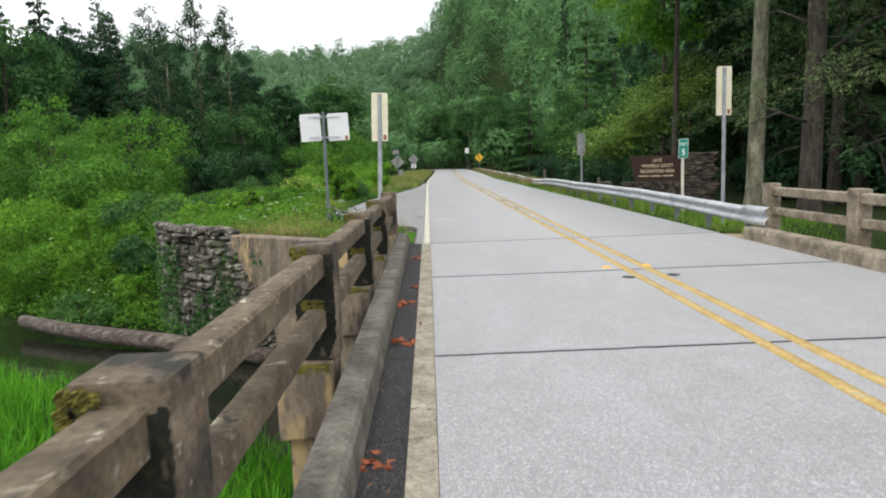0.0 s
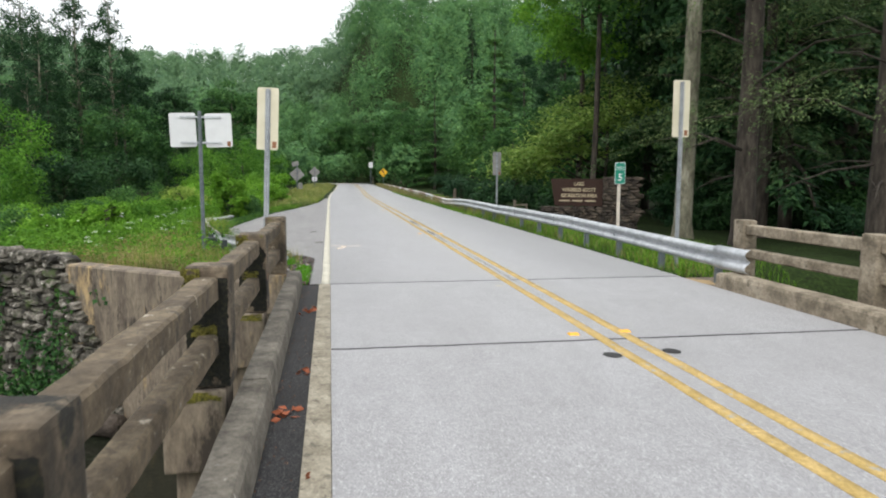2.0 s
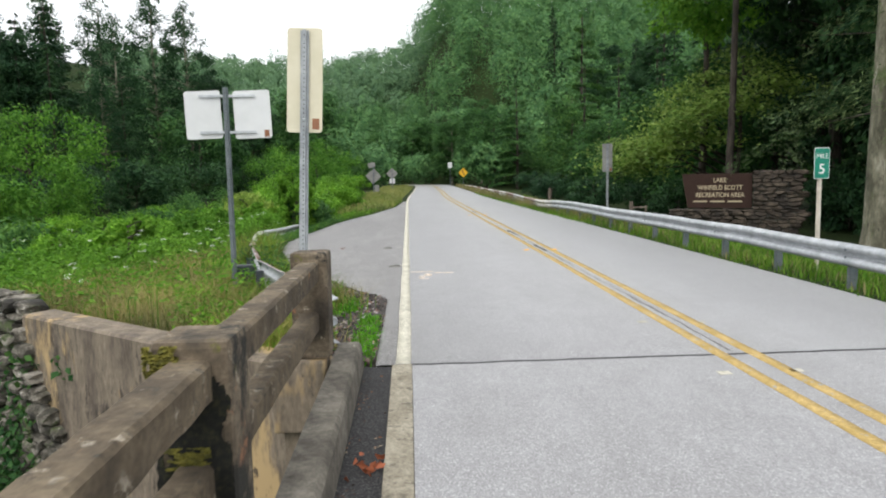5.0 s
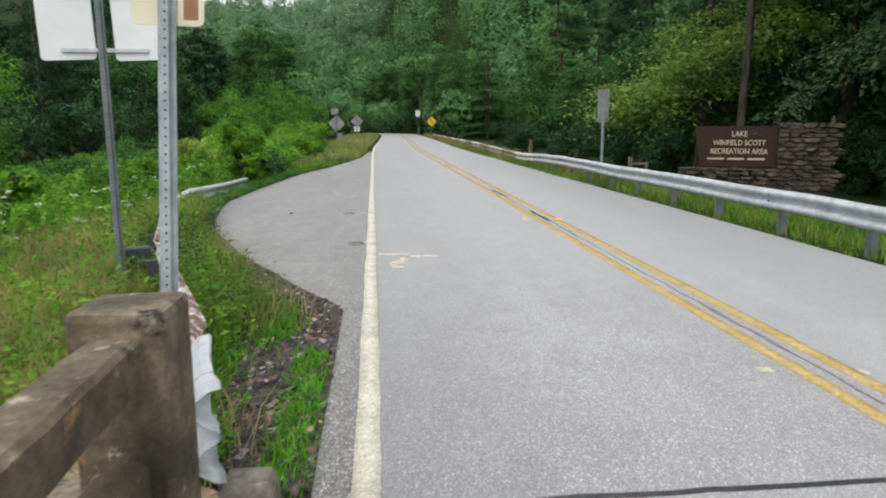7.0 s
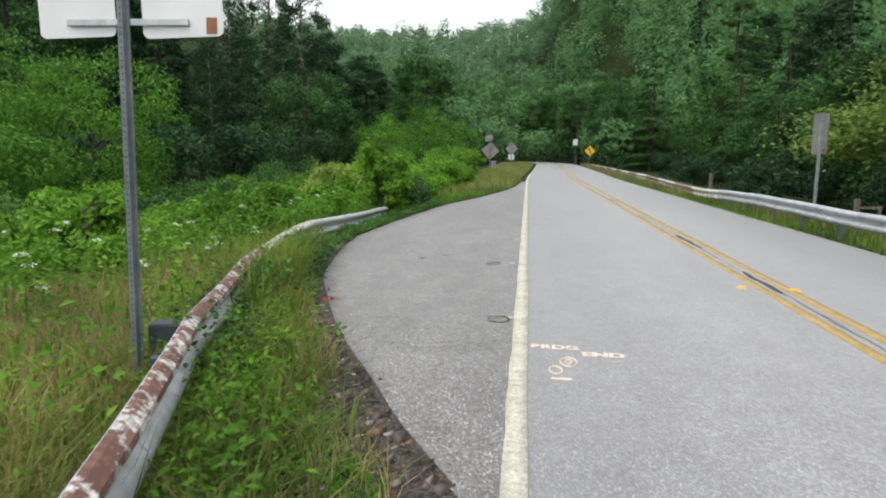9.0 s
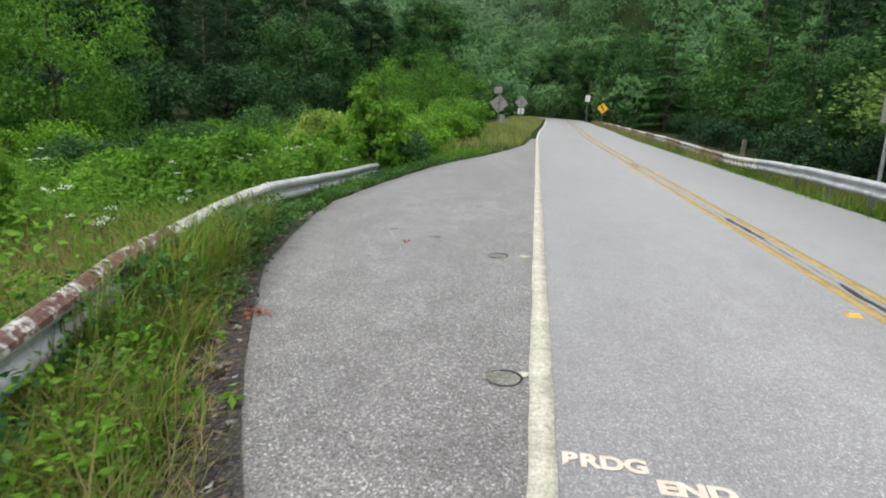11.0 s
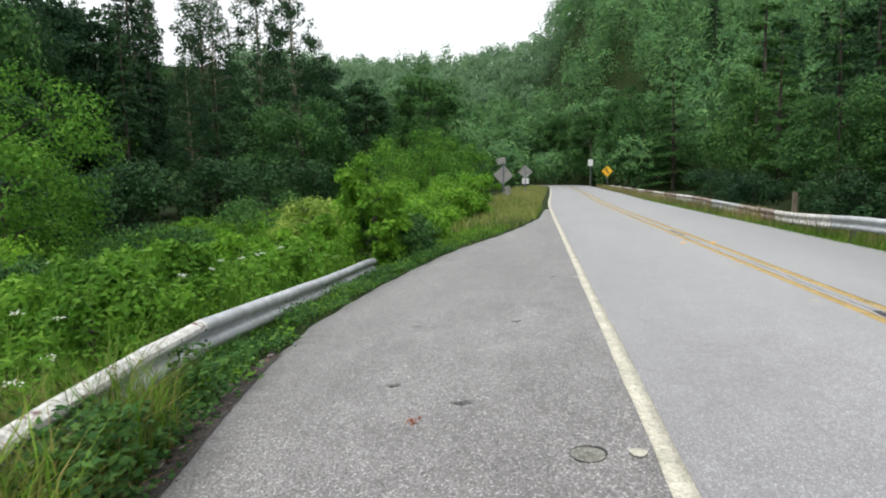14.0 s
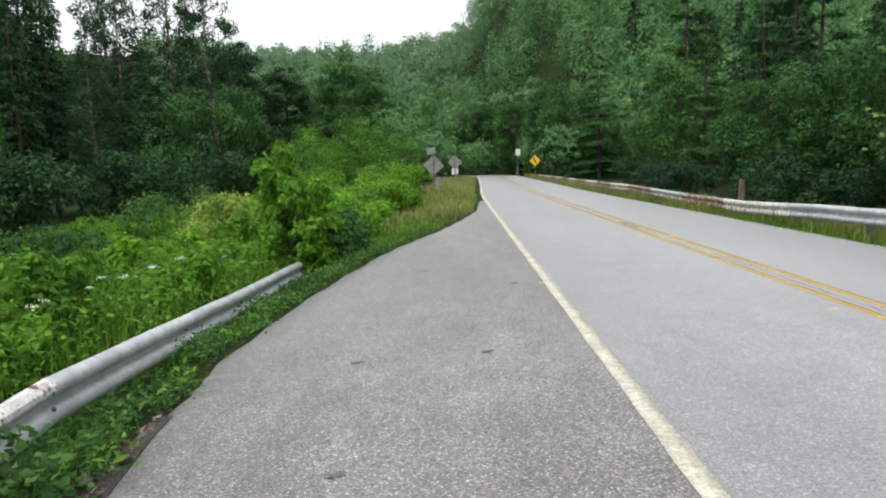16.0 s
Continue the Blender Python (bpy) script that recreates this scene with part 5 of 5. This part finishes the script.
# far wooded hills: each tree a lumpy dome of leaves
def dome_leaves(base, h, r, n, leaf, pointed):
    d = unit(rng.normal(size=(n, 3)) + [0, -0.45, 0.45])
    lump = np.zeros(n)
    for size, amp in ((3.2, 0.13), (6.5, 0.12), (13.0, 0.08)):
        for _ in range(3):
            lump += amp * np.sin(d @ (unit(rng.normal(size=(1, 3)))[0] * size) + rng.uniform(0, 6.3))
    reach = (1 + lump)[:, None] * rng.uniform(0.86, 1.04, (n, 1))
    u = np.clip(d[:, 2:3], 0, 1)
    wide = (1.05 - u) ** 0.8 if pointed else np.sqrt(np.maximum(1 - 0.15 * u, 0.1))
    p = np.array(base) + [0, 0, h * 0.55] + np.concatenate([d[:, :2] * wide * r, d[:, 2:] * h * 0.45], 1) * reach
    facing = unit(d * [1, 1, r / (h * 0.45)] + rng.normal(size=(n, 3)) * 0.28)
    ln = leaf * rng.uniform(0.55, 1.3, n)
    return leaf_arrays(p, np.cross(facing, rng.normal(size=(n, 3))), ln, ln * 0.8, 0.15, facing, True)


near_hill, far_hill = [], []
rng = np.random.default_rng(5)
y = 106.0
while y < 322:
    step = 5.6 + 0.012 * (y - 106)
    for x0 in np.arange(-0.36 * y - 8, 0.42 * y + 8, step):
        x, yy = x0 + rng.normal() * 1.5, y + rng.normal() * 1.5
        off = x - float(shift(min(yy, 152))) - 3
        if (-8 if yy < 118 else -5.5) < off < (7 if yy < 118 else 5) and yy < 140:
            continue
        pointed = rng.random() < 0.04 and y < 205
        h, r = (rng.uniform(12, 16), rng.uniform(2.2, 3.0)) if pointed else (rng.uniform(9, 13.5), rng.uniform(3.0, 4.8))
        if yy < 150 and abs(off) < 14:
            h, r = h * 0.62, r * 0.8
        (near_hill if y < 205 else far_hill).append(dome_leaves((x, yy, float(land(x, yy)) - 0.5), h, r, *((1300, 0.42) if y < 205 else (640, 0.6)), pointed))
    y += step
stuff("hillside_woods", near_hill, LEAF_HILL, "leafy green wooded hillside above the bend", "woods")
# no haze in the air here, only in the ridge's leaf colour
stuff("far_woods", far_hill, LEAF_HAZED, "green wooded ridge closing the valley, haze painted into its leaves", "woods")

# ---- low growth ----
rng = np.random.default_rng(21)


def on_land(x, y):
    return np.stack([x, y, land(x, y) - 0.02], 1)


def patch(n, x0, x1, y0, y1, ok):
    x, y = rng.uniform(x0, x1, n), rng.uniform(y0, y1, n)
    k = ok(x, y)
    return on_land(x[k], y[k])


def low_by_rail(p):
    """1 in the field, small between the rail and the asphalt."""
    return 0.38 + 0.62 * smooth(0.05, 0.5, rail_x(p[:, 1]) - p[:, 0])


def beside(x, y):
    """Left of the asphalt and on the far side of the creek."""
    return (x < edge_x(y) - 0.12) & (y > bank_y(x) + 0.35)


p = patch(80000, -17, -0.3, 14.6, 60, lambda x, y: beside(x, y) & ((x < -6.3) | (y > 24) | (rng.random(len(x)) < 0.3)))
stuff("weeds_grass", [blade_arrays(p, rng.uniform(0.2, 0.75, len(p)) * low_by_rail(p), rng.uniform(0.008, 0.022, len(p)), 0.4)], GRASS, "tall uneven green grass in the weedy field", "grass")
p = patch(34000, -7.0, -1.2, 15.2, 25, lambda x, y: beside(x, y) & (x > -6.6 + rng.normal(size=len(x)) * 0.7))
stuff("dry_verge_grass", [blade_arrays(p, rng.uniform(0.15, 0.5, len(p)) * low_by_rail(p), rng.uniform(0.004, 0.009, len(p)), 0.8)], DRY_GRASS, "thin straw-coloured seeding grass by the guardrail", "grass")
p = patch(24000, -17, -1.6, 15.5, 60, lambda x, y: beside(x, y) & ((x < -4.2) | (rng.random(len(x)) < 0.35)))
k = np.repeat(np.arange(len(p)), 6)
q = p[k] + np.stack([rng.normal(size=len(k)) * 0.08, rng.normal(size=len(k)) * 0.08, rng.uniform(0.1, 0.75, len(k)) * low_by_rail(p[k]) ** 1.6], 1)
stuff("leafy_weeds", [leaf_arrays(q, rng.normal(size=(len(k), 3)) * [1, 1, 0.4] + [0, 0, 0.1], rng.uniform(0.05, 0.13, len(k)), rng.uniform(0.025, 0.055, len(k)), 0.2, rng.normal(size=(len(k), 3)) * 0.5 + [0, 0, 1])], LEAF_BRIGHT, "broad-leaved green weeds filling the field", "weeds")
p = patch(2600, -4.0, -2.2, 21.4, 25.6, lambda x, y: (np.abs(x - rail_x(y) - 0.18) < 0.3) & (np.sin(y * 2.7 + 0.6) > -0.25))
k = np.repeat(np.arange(len(p)), 8)
q = p[k] + np.stack([rng.normal(size=len(k)) * 0.08, rng.normal(size=len(k)) * 0.08, rng.uniform(0.05, 0.56, len(k)) * (0.7 + 0.3 * np.sin(p[k][:, 1] * 2.7 + 0.6))], 1)
stuff("rail_weeds", [leaf_arrays(q, rng.normal(size=(len(k), 3)) * [1, 1, 0.4], rng.uniform(0.045, 0.09, len(k)), rng.uniform(0.025, 0.05, len(k)))], LEAF, "weeds grown up over the old guardrail", "weeds")
p = patch(1100, -3.4, -1.3, 18.6, 22.4, lambda x, y: (np.abs(x - rail_x(y) - 0.12) < 0.3) & (np.sin(y * 3.1) > -0.5))
k = np.repeat(np.arange(len(p)), 7)
q = p[k] + np.stack([rng.normal(size=len(k)) * 0.08, rng.normal(size=len(k)) * 0.08, rng.uniform(0.05, 0.62, len(k)) * (0.8 + 0.2 * np.sin(p[k][:, 1] * 4))], 1)
stuff("rail_weeds", [leaf_arrays(q, rng.normal(size=(len(k), 3)) * [1, 1, 0.4], rng.uniform(0.04, 0.085, len(k)), rng.uniform(0.02, 0.045, len(k)))], LEAF, "leafy weeds hiding the middle of the old guardrail", "weeds")
p = patch(20000, -4.5, -1.5, 20, 37, lambda x, y: (x < edge_x(y) - 0.1 - 0.08 * np.sin(y * 5)) & (x > edge_x(y) - 0.66 - 0.1 * np.sin(y * 2)) & (y > 21.5 + rng.random(len(x)) * 2))
k = np.repeat(np.arange(len(p)), 4)
q = p[k] + np.stack([rng.normal(size=len(k)) * 0.06, rng.normal(size=len(k)) * 0.06, rng.uniform(0.02, 0.12, len(k)) + 0.16 * rng.random(len(k)) * (np.sin(p[k][:, 1] * 2.9) > 0)], 1)
stuff("creeping_leaves", [leaf_arrays(q, rng.normal(size=(len(k), 3)) * [1, 1, 0.5] + [0.2, 0, 0.1], rng.uniform(0.03, 0.075, len(k)), rng.uniform(0.016, 0.038, len(k)))], LEAF, "low dark leafy plants under the guardrail", "plants")
p = patch(420, -13, -3.6, 17.5, 36, lambda x, y: beside(x, y) & (np.sin(x * 1.3) + np.sin(y * 0.9 + x) > -0.4) & (x < rail_x(y) - 0.3))
k = np.repeat(np.arange(len(p)), 24)
a = rng.uniform(0, 2 * np.pi, len(k))
r_ = rng.uniform(0, 1, len(k)) ** 0.5 * rng.uniform(0.03, 0.07, len(p))[k]
q = p[k] + np.stack([np.cos(a) * r_, np.sin(a) * r_, rng.uniform(0.5, 0.95, len(p))[k] + rng.normal(size=len(k)) * 0.008 - 4 * r_ ** 2], 1)
stuff("white_flowers", [leaf_arrays(q, rng.normal(size=(len(k), 3)) * [1, 1, 0.3], 0.017, 0.015, 0.1, np.array([[0, -0.4, 1.0]]) + rng.normal(size=(len(k), 3)) * 0.3)], PETAL, "loose heads of small white wildflowers", "flowers")
p = patch(420, -3.4, -0.6, 14.7, 23.5, lambda x, y: (x < edge_x(y) - 0.3 - 0.3 * (1 - smooth(17.6, 19.5, y))) & (x > rail_x(y) - 0.9))
k = np.repeat(np.arange(len(p)), 46)
q = p[k] + np.stack([rng.normal(size=len(k)) * 0.05, rng.normal(size=len(k)) * 0.05, 0 * k], 1)
stuff("arching_grass", [blade_arrays(q, (rng.uniform(0.22, 0.5, len(p))[k]) * rng.uniform(0.6, 1.1, len(k)), rng.uniform(0.004, 0.01, len(k)), 0.85)], OLIVE_GRASS, "long drooping olive-brown grass tufts by the guardrail", "grass")
for n_, material, label in ((900, OLIVE_GRASS, "tall olive grass grown up through the old guardrail"), (650, GRASS, "tall green grass grown up through the old guardrail")):
    p = patch(n_ * 4, -3.6, -2.3, 20.4, 24.6, lambda x, y: (np.abs(x - rail_x(y) - 0.1) < 0.34) & (np.sin(y * 2.3 + 0.4) + 0.5 * np.sin(y * 5.3) > -0.75))
    stuff("rail_grass", [blade_arrays(p, rng.uniform(0.4, 0.85, len(p)), rng.uniform(0.006, 0.014, len(p)), 0.45)], material, label, "grass")
p = patch(5200, -2.4, -0.4, 14.6, 21.5, lambda x, y: (x < edge_x(y) - 0.2 - 0.25 * (1 - smooth(17.6, 19.5, y))) & (x > edge_x(y) - 0.95) & (np.sin(x * 6 + y * 2.9) + np.sin(y * 4.1 - x * 3) > 0.25))
k = np.repeat(np.arange(len(p)), 7)
q = p[k] + np.stack([rng.normal(size=len(k)) * 0.03, rng.normal(size=len(k)) * 0.03, rng.uniform(0.02, 0.11, len(k))], 1)
stuff("low_clover", [leaf_arrays(q, rng.normal(size=(len(k), 3)) * [1, 1, 0.3], rng.uniform(0.02, 0.045, len(k)), rng.uniform(0.015, 0.03, len(k)), 0.2, rng.normal(size=(len(k), 3)) * 0.4 + [0, 0, 1])], LUSH, "bright low leafy ground cover beside the gravel", "ground cover")
p = patch(900, -3.6, -1.0, 15.5, 24, lambda x, y: (x < edge_x(y) - 0.5) & (x > rail_x(y) - 1.2) & (np.sin(x * 3 + y * 1.7) > -0.2))
k = np.repeat(np.arange(len(p)), 26)
q = p[k] + np.stack([rng.normal(size=len(k)) * 0.1, rng.normal(size=len(k)) * 0.1, rng.uniform(0.03, 0.34, len(k))], 1)
stuff("verge_herbs", [leaf_arrays(q, rng.normal(size=(len(k), 3)) * [1, 1, 0.5] + [0.1, 0, 0.1], rng.uniform(0.04, 0.09, len(k)), rng.uniform(0.018, 0.035, len(k)), 0.25, rng.normal(size=(len(k), 3)) * 0.5 + [0, 0, 1])], LEAF_BRIGHT, "leafy green herbs growing along the old guardrail", "weeds")
p = patch(34000, -3.6, -0.5, 14.5, 27, lambda x, y: (x < edge_x(y) - 0.3 - 0.5 * (1 - smooth(17.6, 19.5, y))) & (x > rail_x(y) - 0.6) & (np.sin(x * 5 + y * 2.3) + np.sin(y * 3.7 - x * 2) > -1.0))
stuff("tuft_grass", [blade_arrays(p, rng.uniform(0.08, 0.36, len(p)), rng.uniform(0.006, 0.013, len(p)), 0.6)], GRASS, "tufted verge grass below the old guardrail", "grass")
p = patch(8000, -3.6, -0.5, 14.5, 26, lambda x, y: (x < edge_x(y) - 0.25) & (x > rail_x(y) - 0.4) & (np.sin(x * 4 + y * 1.9 + 2) > 0.1))
stuff("straw_tufts", [blade_arrays(p, rng.uniform(0.1, 0.38, len(p)), rng.uniform(0.004, 0.009, len(p)), 0.7)], DRY_GRASS, "straw-coloured grass tufts below the guardrail", "grass")
p = patch(9000, -20, -6.6, 17, 34, lambda x, y: (y > bank_y(x) - 0.2) & (y < bank_y(x) + 5))
k = np.repeat(np.arange(len(p)), 9)
q = p[k] + np.stack([rng.normal(size=len(k)) * 0.12, rng.normal(size=len(k)) * 0.12, rng.uniform(0.05, 0.7, len(k))], 1)
stuff("bank_weeds", [leaf_arrays(q, rng.normal(size=(len(k), 3)) * [1, 1, 0.4] + [0, -0.2, 0], rng.uniform(0.08, 0.18, len(k)), rng.uniform(0.04, 0.08, len(k)), 0.2, rng.normal(size=(len(k), 3)) * 0.5 + [0, -0.3, 1])], LEAF_BRIGHT, "rank green weeds spilling down the creek bank", "weeds")
p = patch(30000, -1.3, -0.24, 14.32, 21, lambda x, y: (x < edge_x(y) - 0.02) & (np.sin(x * 9 + 4.6) * np.sin(y * 1.3 + 1.0 + x) > 0.05) & ((y < 17.2) & (x > -0.55) | (x < edge_x(y) - 0.35)) & (rng.random(len(x)) < 0.7))
stuff("verge_grass", [blade_arrays(p, rng.uniform(0.03, 0.12, len(p)), rng.uniform(0.006, 0.014, len(p)), 0.6)], LUSH, "bright low grass tufts at the asphalt's edge", "grass")
def right_edge(y):
    """Where the grass begins to the right of the asphalt."""
    return 5.66 - 0.3 * smooth(24, 36, y) + 0.03 * np.sin(y * 3.3) + 0.03 * np.sin(y * 1.1)


p = patch(52000, 5.3, 10, 13.6, 70, lambda x, y: (x - shift(y) > right_edge(y)) & (rng.random(len(x)) < np.where(y < 40, 1, 0.5)))
stuff("right_verge_grass", [blade_arrays(p, rng.uniform(0.08, 0.3, len(p)) * (0.35 + 0.65 * smooth(0, 0.5, p[:, 0] - shift(p[:, 1]) - right_edge(p[:, 1]))), rng.uniform(0.008, 0.02, len(p)), 0.6)], GRASS, "green verge grass under the long guardrail", "grass")
p = patch(42000, 5.85, 8.6, 14, 112, lambda x, y: (x - shift(y) > 5.75) & (x - shift(y) < 7.3) & (rng.random(len(x)) < 0.3 + 0.7 * smooth(30, 50, y)))
stuff("right_dry_grass", [blade_arrays(p, rng.uniform(0.2, 0.65, len(p)) * (0.45 + 0.55 * smooth(22, 36, p[:, 1])), rng.uniform(0.008, 0.02, len(p)), 0.4)], DRY_GRASS, "straw-coloured grass along the far guardrail", "grass")
p = patch(22000, -3.4, 1.2, 42, 110, lambda x, y: (x - shift(y) < np.minimum(edge_x(y), -0.3) - 0.1))
stuff("left_dry_grass", [blade_arrays(p, rng.uniform(0.15, 0.5, len(p)), rng.uniform(0.012, 0.03, len(p)), 0.4)], PALE_GRASS, "tawny grass along the road's far verge", "grass")
p = patch(26000, -11, -0.9, 4, 14.5, lambda x, y: (y < bank_y(x) - 5.7 + 0.4 * np.sin(x * 2)) & (x < -1.6) & (x > -9.8 + 0.8 * np.sin(y * 1.3) + 0.5 * np.sin(y * 3.1) + 1.2 * rng.normal(size=len(x)) * 0.4) & (y > 4.7 + 0.6 * np.sin(x * 1.7) + 0.3 * rng.normal(size=len(x))))
p[:, 2] = np.maximum(p[:, 2], -2.7)
stuff("creek_grass", [blade_arrays(p, rng.uniform(0.25, 0.6, len(p)), rng.uniform(0.012, 0.025, len(p)), 0.4)], LUSH, "vivid green grass on the creek's low bank", "grass")
# gravel at the asphalt's broken edge
p = patch(30000, -3.3, -0.2, 14.4, 27, lambda x, y: (x < edge_x(y) + 0.05 * rng.random(len(x)) ** 2) & (x > edge_x(y) - 0.33 - 0.45 * (1 - smooth(17.6, 19.5, y))))
k = len(p)
tet = np.array([(1, 1, 1), (-1, -1, 1), (-1, 1, -1), (1, -1, -1)]) * 0.5
sz = 0.008 + 0.05 * rng.random((k, 1, 1)) ** 2.2
gvx = (p[:, None] + [0, 0, 0.025] + (tet[None] + rng.normal(size=(k, 4, 3)) * 0.2) * sz).reshape(-1, 3)
gf = (np.arange(k)[:, None, None] * 4 + np.array([(0, 1, 2), (0, 3, 1), (0, 2, 3), (1, 3, 2)])[None]).reshape(-1, 3)
stuff("edge_gravel", [(gvx, gf)], CHIPS, "loose grey gravel at the broken asphalt edge", "gravel")

p = patch(2600, -3.6, -0.2, 14.6, 30, lambda x, y: (x < edge_x(y) + 0.12 * rng.random(len(x)) ** 3) & (x > edge_x(y) - 0.3) & (rng.random(len(x)) < 0.6))
p[:, 2] = np.maximum(p[:, 2], apron(p[:, 0], p[:, 1])) + 0.03
stuff("edge_leaf_litter", [leaf_arrays(p, rng.normal(size=(len(p), 3)) * [1, 1, 0.25], rng.uniform(0.02, 0.06, len(p)), rng.uniform(0.012, 0.03, len(p)), 0.2, rng.normal(size=(len(p), 3)) * 0.4 + [0, 0, 1])], LITTER, "brown dead leaves caught along the asphalt's edge", "leaf litter")
y = rng.uniform(0, 14.2, 420)
p = np.stack([-0.335 + 0.22 * rng.random(420) ** 2, y, np.full(420, -0.008)], 1)
stuff("gutter_litter", [leaf_arrays(p, rng.normal(size=(420, 3)) * [1, 1, 0.2], rng.uniform(0.012, 0.035, 420), rng.uniform(0.006, 0.016, 420), 0.2, rng.normal(size=(420, 3)) * 0.3 + [0, 0, 1])], LITTER, "scattered pale and brown bits in the bridge gutter", "leaf litter")

# ---- small things ----
log = thing("fallen_log", "bare grey-brown fallen log lying across the creek", "log")
part("log_trunk", roughen(tube([(-11, 19.6, -2.3), (-9.2, 18.5, -2.38), (-6, 16.9, -2.42), (-3.4, 15.6, -2.5)], [0.17, 0.2, 0.22, 0.2], 12), 0.02, 2), DEAD_BARK, log, smooth=True)
for x, y in ((2.53, 10.55), (3.11, 10.6), (2.53, 23.0), (3.11, 22.95), (2.53, 6.0 - 6.0), (3.11, 0.05), (2.49, 36.17), (3.11, 36.12)):
    mk = thing("road_stud", "amber reflective stud glued on the road", "road stud", (x, y, 0.001), group="road studs")
    bm = box(-0.055, 0.055, -0.05, 0.05, 0, 0.019)
    for v in bm.verts:
        if v.co.z > 0.01:
            v.co.x, v.co.y = v.co.x * 0.8, v.co.y * 0.45
    part("reflector", bm, MARKER, mk)
for x, y in ((2.53, 13.75), (3.11, 13.75), (2.53, 15.7), (3.11, 15.6), (2.51, 28.97), (3.08, 28.95), (2.49, 32.24), (3.08, 32.22)):
    tagged(link("paint_dab", box(x - 0.05, x + 0.05, y - 0.045, y + 0.045, 0.001, 0.004), WHITE_LINE), "small worn white dab on the road", "road marking", kind="structure")
for x, y in ((2.6, 9.7), (3.2, 9.75)):
    bm = bmesh.new()
    bmesh.ops.create_circle(bm, cap_ends=True, segments=16, radius=0.1, matrix=Matrix.Translation((x, y, 0.004)) @ Matrix.Diagonal((0.85, 1, 1, 1)))
    tagged(link("tar_spot", bm, TAR), "dark round tar spot where a stud was", "tar seal", kind="structure")
graffiti = thing("road_lettering", "sprayed pale orange survey lettering on the asphalt", "road marking", kind="structure")
ORANGE = plain("pale_orange_spray", (0.7, 0.6, 0.5), 0.8)
words("BRDG", 0.16, (0.27, 19.99, 0.004), 0, 0, ORANGE, graffiti, 0.0005, 0.88, 0.007)
words("END", 0.15, (0.63, 19.84, 0.004), 0, 0, ORANGE, graffiti, 0.0005, 1.05, 0.008)
for r0, x, y in ((0.06, 0.36, 19.66), (0.025, 0.36, 19.66), (0.045, 0.26, 19.45)):
    ring = [(x + r0 * math.cos(a), y + r0 * 1.9 * math.sin(a), 0.004) for a in (2 * math.pi * j / 20 for j in range(21))]
    part("spray_ring", tube(ring, [0.008] * 21, 4), ORANGE, graffiti)
part("spray_bar", box(0.22, 0.36, 19.24, 19.28, 0.001, 0.005), ORANGE, graffiti)
for x, y, s_ in ((-0.22, 6.9, 0.1), (-0.24, 8.6, 0.08), (-0.2, 12.2, 0.07), (-0.25, 4.4, 0.07), (-0.15, 9.6, 0.05), (-2.05, 21.9, 0.06), (-1.5, 24.8, 0.035), (-0.05, 7.5, 0.035)):
    lf = thing("dead_leaf_litter", "rust-brown dead leaves lying on the asphalt", "leaf litter", (x, y, max(float(apron(x, y)), -0.2) + (0.002 if y > 15 else -0.008)))
    n = 14
    a = rng.normal(size=(n, 3)) * [s_ * 0.6, s_ * 0.9, 0]
    a[:, 2] = rng.uniform(0.004, 0.03, n)
    ob = new("leaves", np_mesh("leaves", *leaf_arrays(a, rng.normal(size=(n, 3)) * [1, 1, 0.2], s_, s_ * 0.5), RUST_LEAF))
    ob.parent = lf
for hx, hy in ((-0.21, 20.9), (-0.42, 24.22)):
    hole = thing("core_hole", "round patched core hole in the old asphalt", "pothole", (hx, hy, float(apron(hx, hy)) + 0.002))
    ring = [(0.1 * math.cos(a) * (1 + 0.06 * math.sin(3 * a)), 0.115 * math.sin(a) * (1 + 0.07 * math.cos(2 * a)), 0) for a in (2 * math.pi * j / 24 for j in range(25))]
    part("broken_rim", tube(ring, [0.0015 + 0.008 * max(0.0, math.sin(2 * math.pi * j / 24 + 0.6)) for j in range(25)], 5), BLACKTOP, hole)
    bm = bmesh.new()
    bmesh.ops.create_circle(bm, cap_ends=True, segments=20, radius=0.098, matrix=Matrix.Translation((0, 0, 0.002)) @ Matrix.Diagonal((0.97, 1.13, 1, 1)))
    part("patch", bm, POCK_FILL, hole, "pale greenish mortar fill")
for x, y, r_ in ((-0.15, 24.23, 0.05), (-0.1, 20.98, 0.035), (-0.1, 31.0, 0.04)):
    bm = bmesh.new()
    bm.faces.new([bm.verts.new((x + r_ * math.cos(a) * (1 + 0.2 * math.sin(3 * a)), y + 1.2 * r_ * math.sin(a), float(apron(x, y)) + 0.004)) for a in (2 * math.pi * j / 14 for j in range(14))])
    tagged(link("paint_dab", bm, WHITE_LINE), "small worn white dab on the pull-off", "road marking", kind="structure")
for x, y, l_ in ((-0.44, 31.1, 0.3), (-1.2, 25.2, 0.25), (-0.9, 27.9, 0.2), (-2.0, 27.9, 0.18), (-1.7, 32.9, 0.3), (-1.8, 25.7, 0.2)):
    bm = bmesh.new()
    pts = [bm.verts.new((x + 0.28 * l_ * math.cos(a) * (1 + 0.45 * math.sin(3 * a + x)), y + l_ * 0.17 * math.sin(a) * (1 + 0.5 * math.sin(2 * a) + 0.4 * math.sin(5 * a + y)), float(apron(x, y)) + 0.005)) for a in (2 * math.pi * j / 22 for j in range(22))]
    bm.faces.new(pts)
    tagged(link("asphalt_pock", bm, POCK), "dark broken pock in the old asphalt", "pothole", kind="structure")
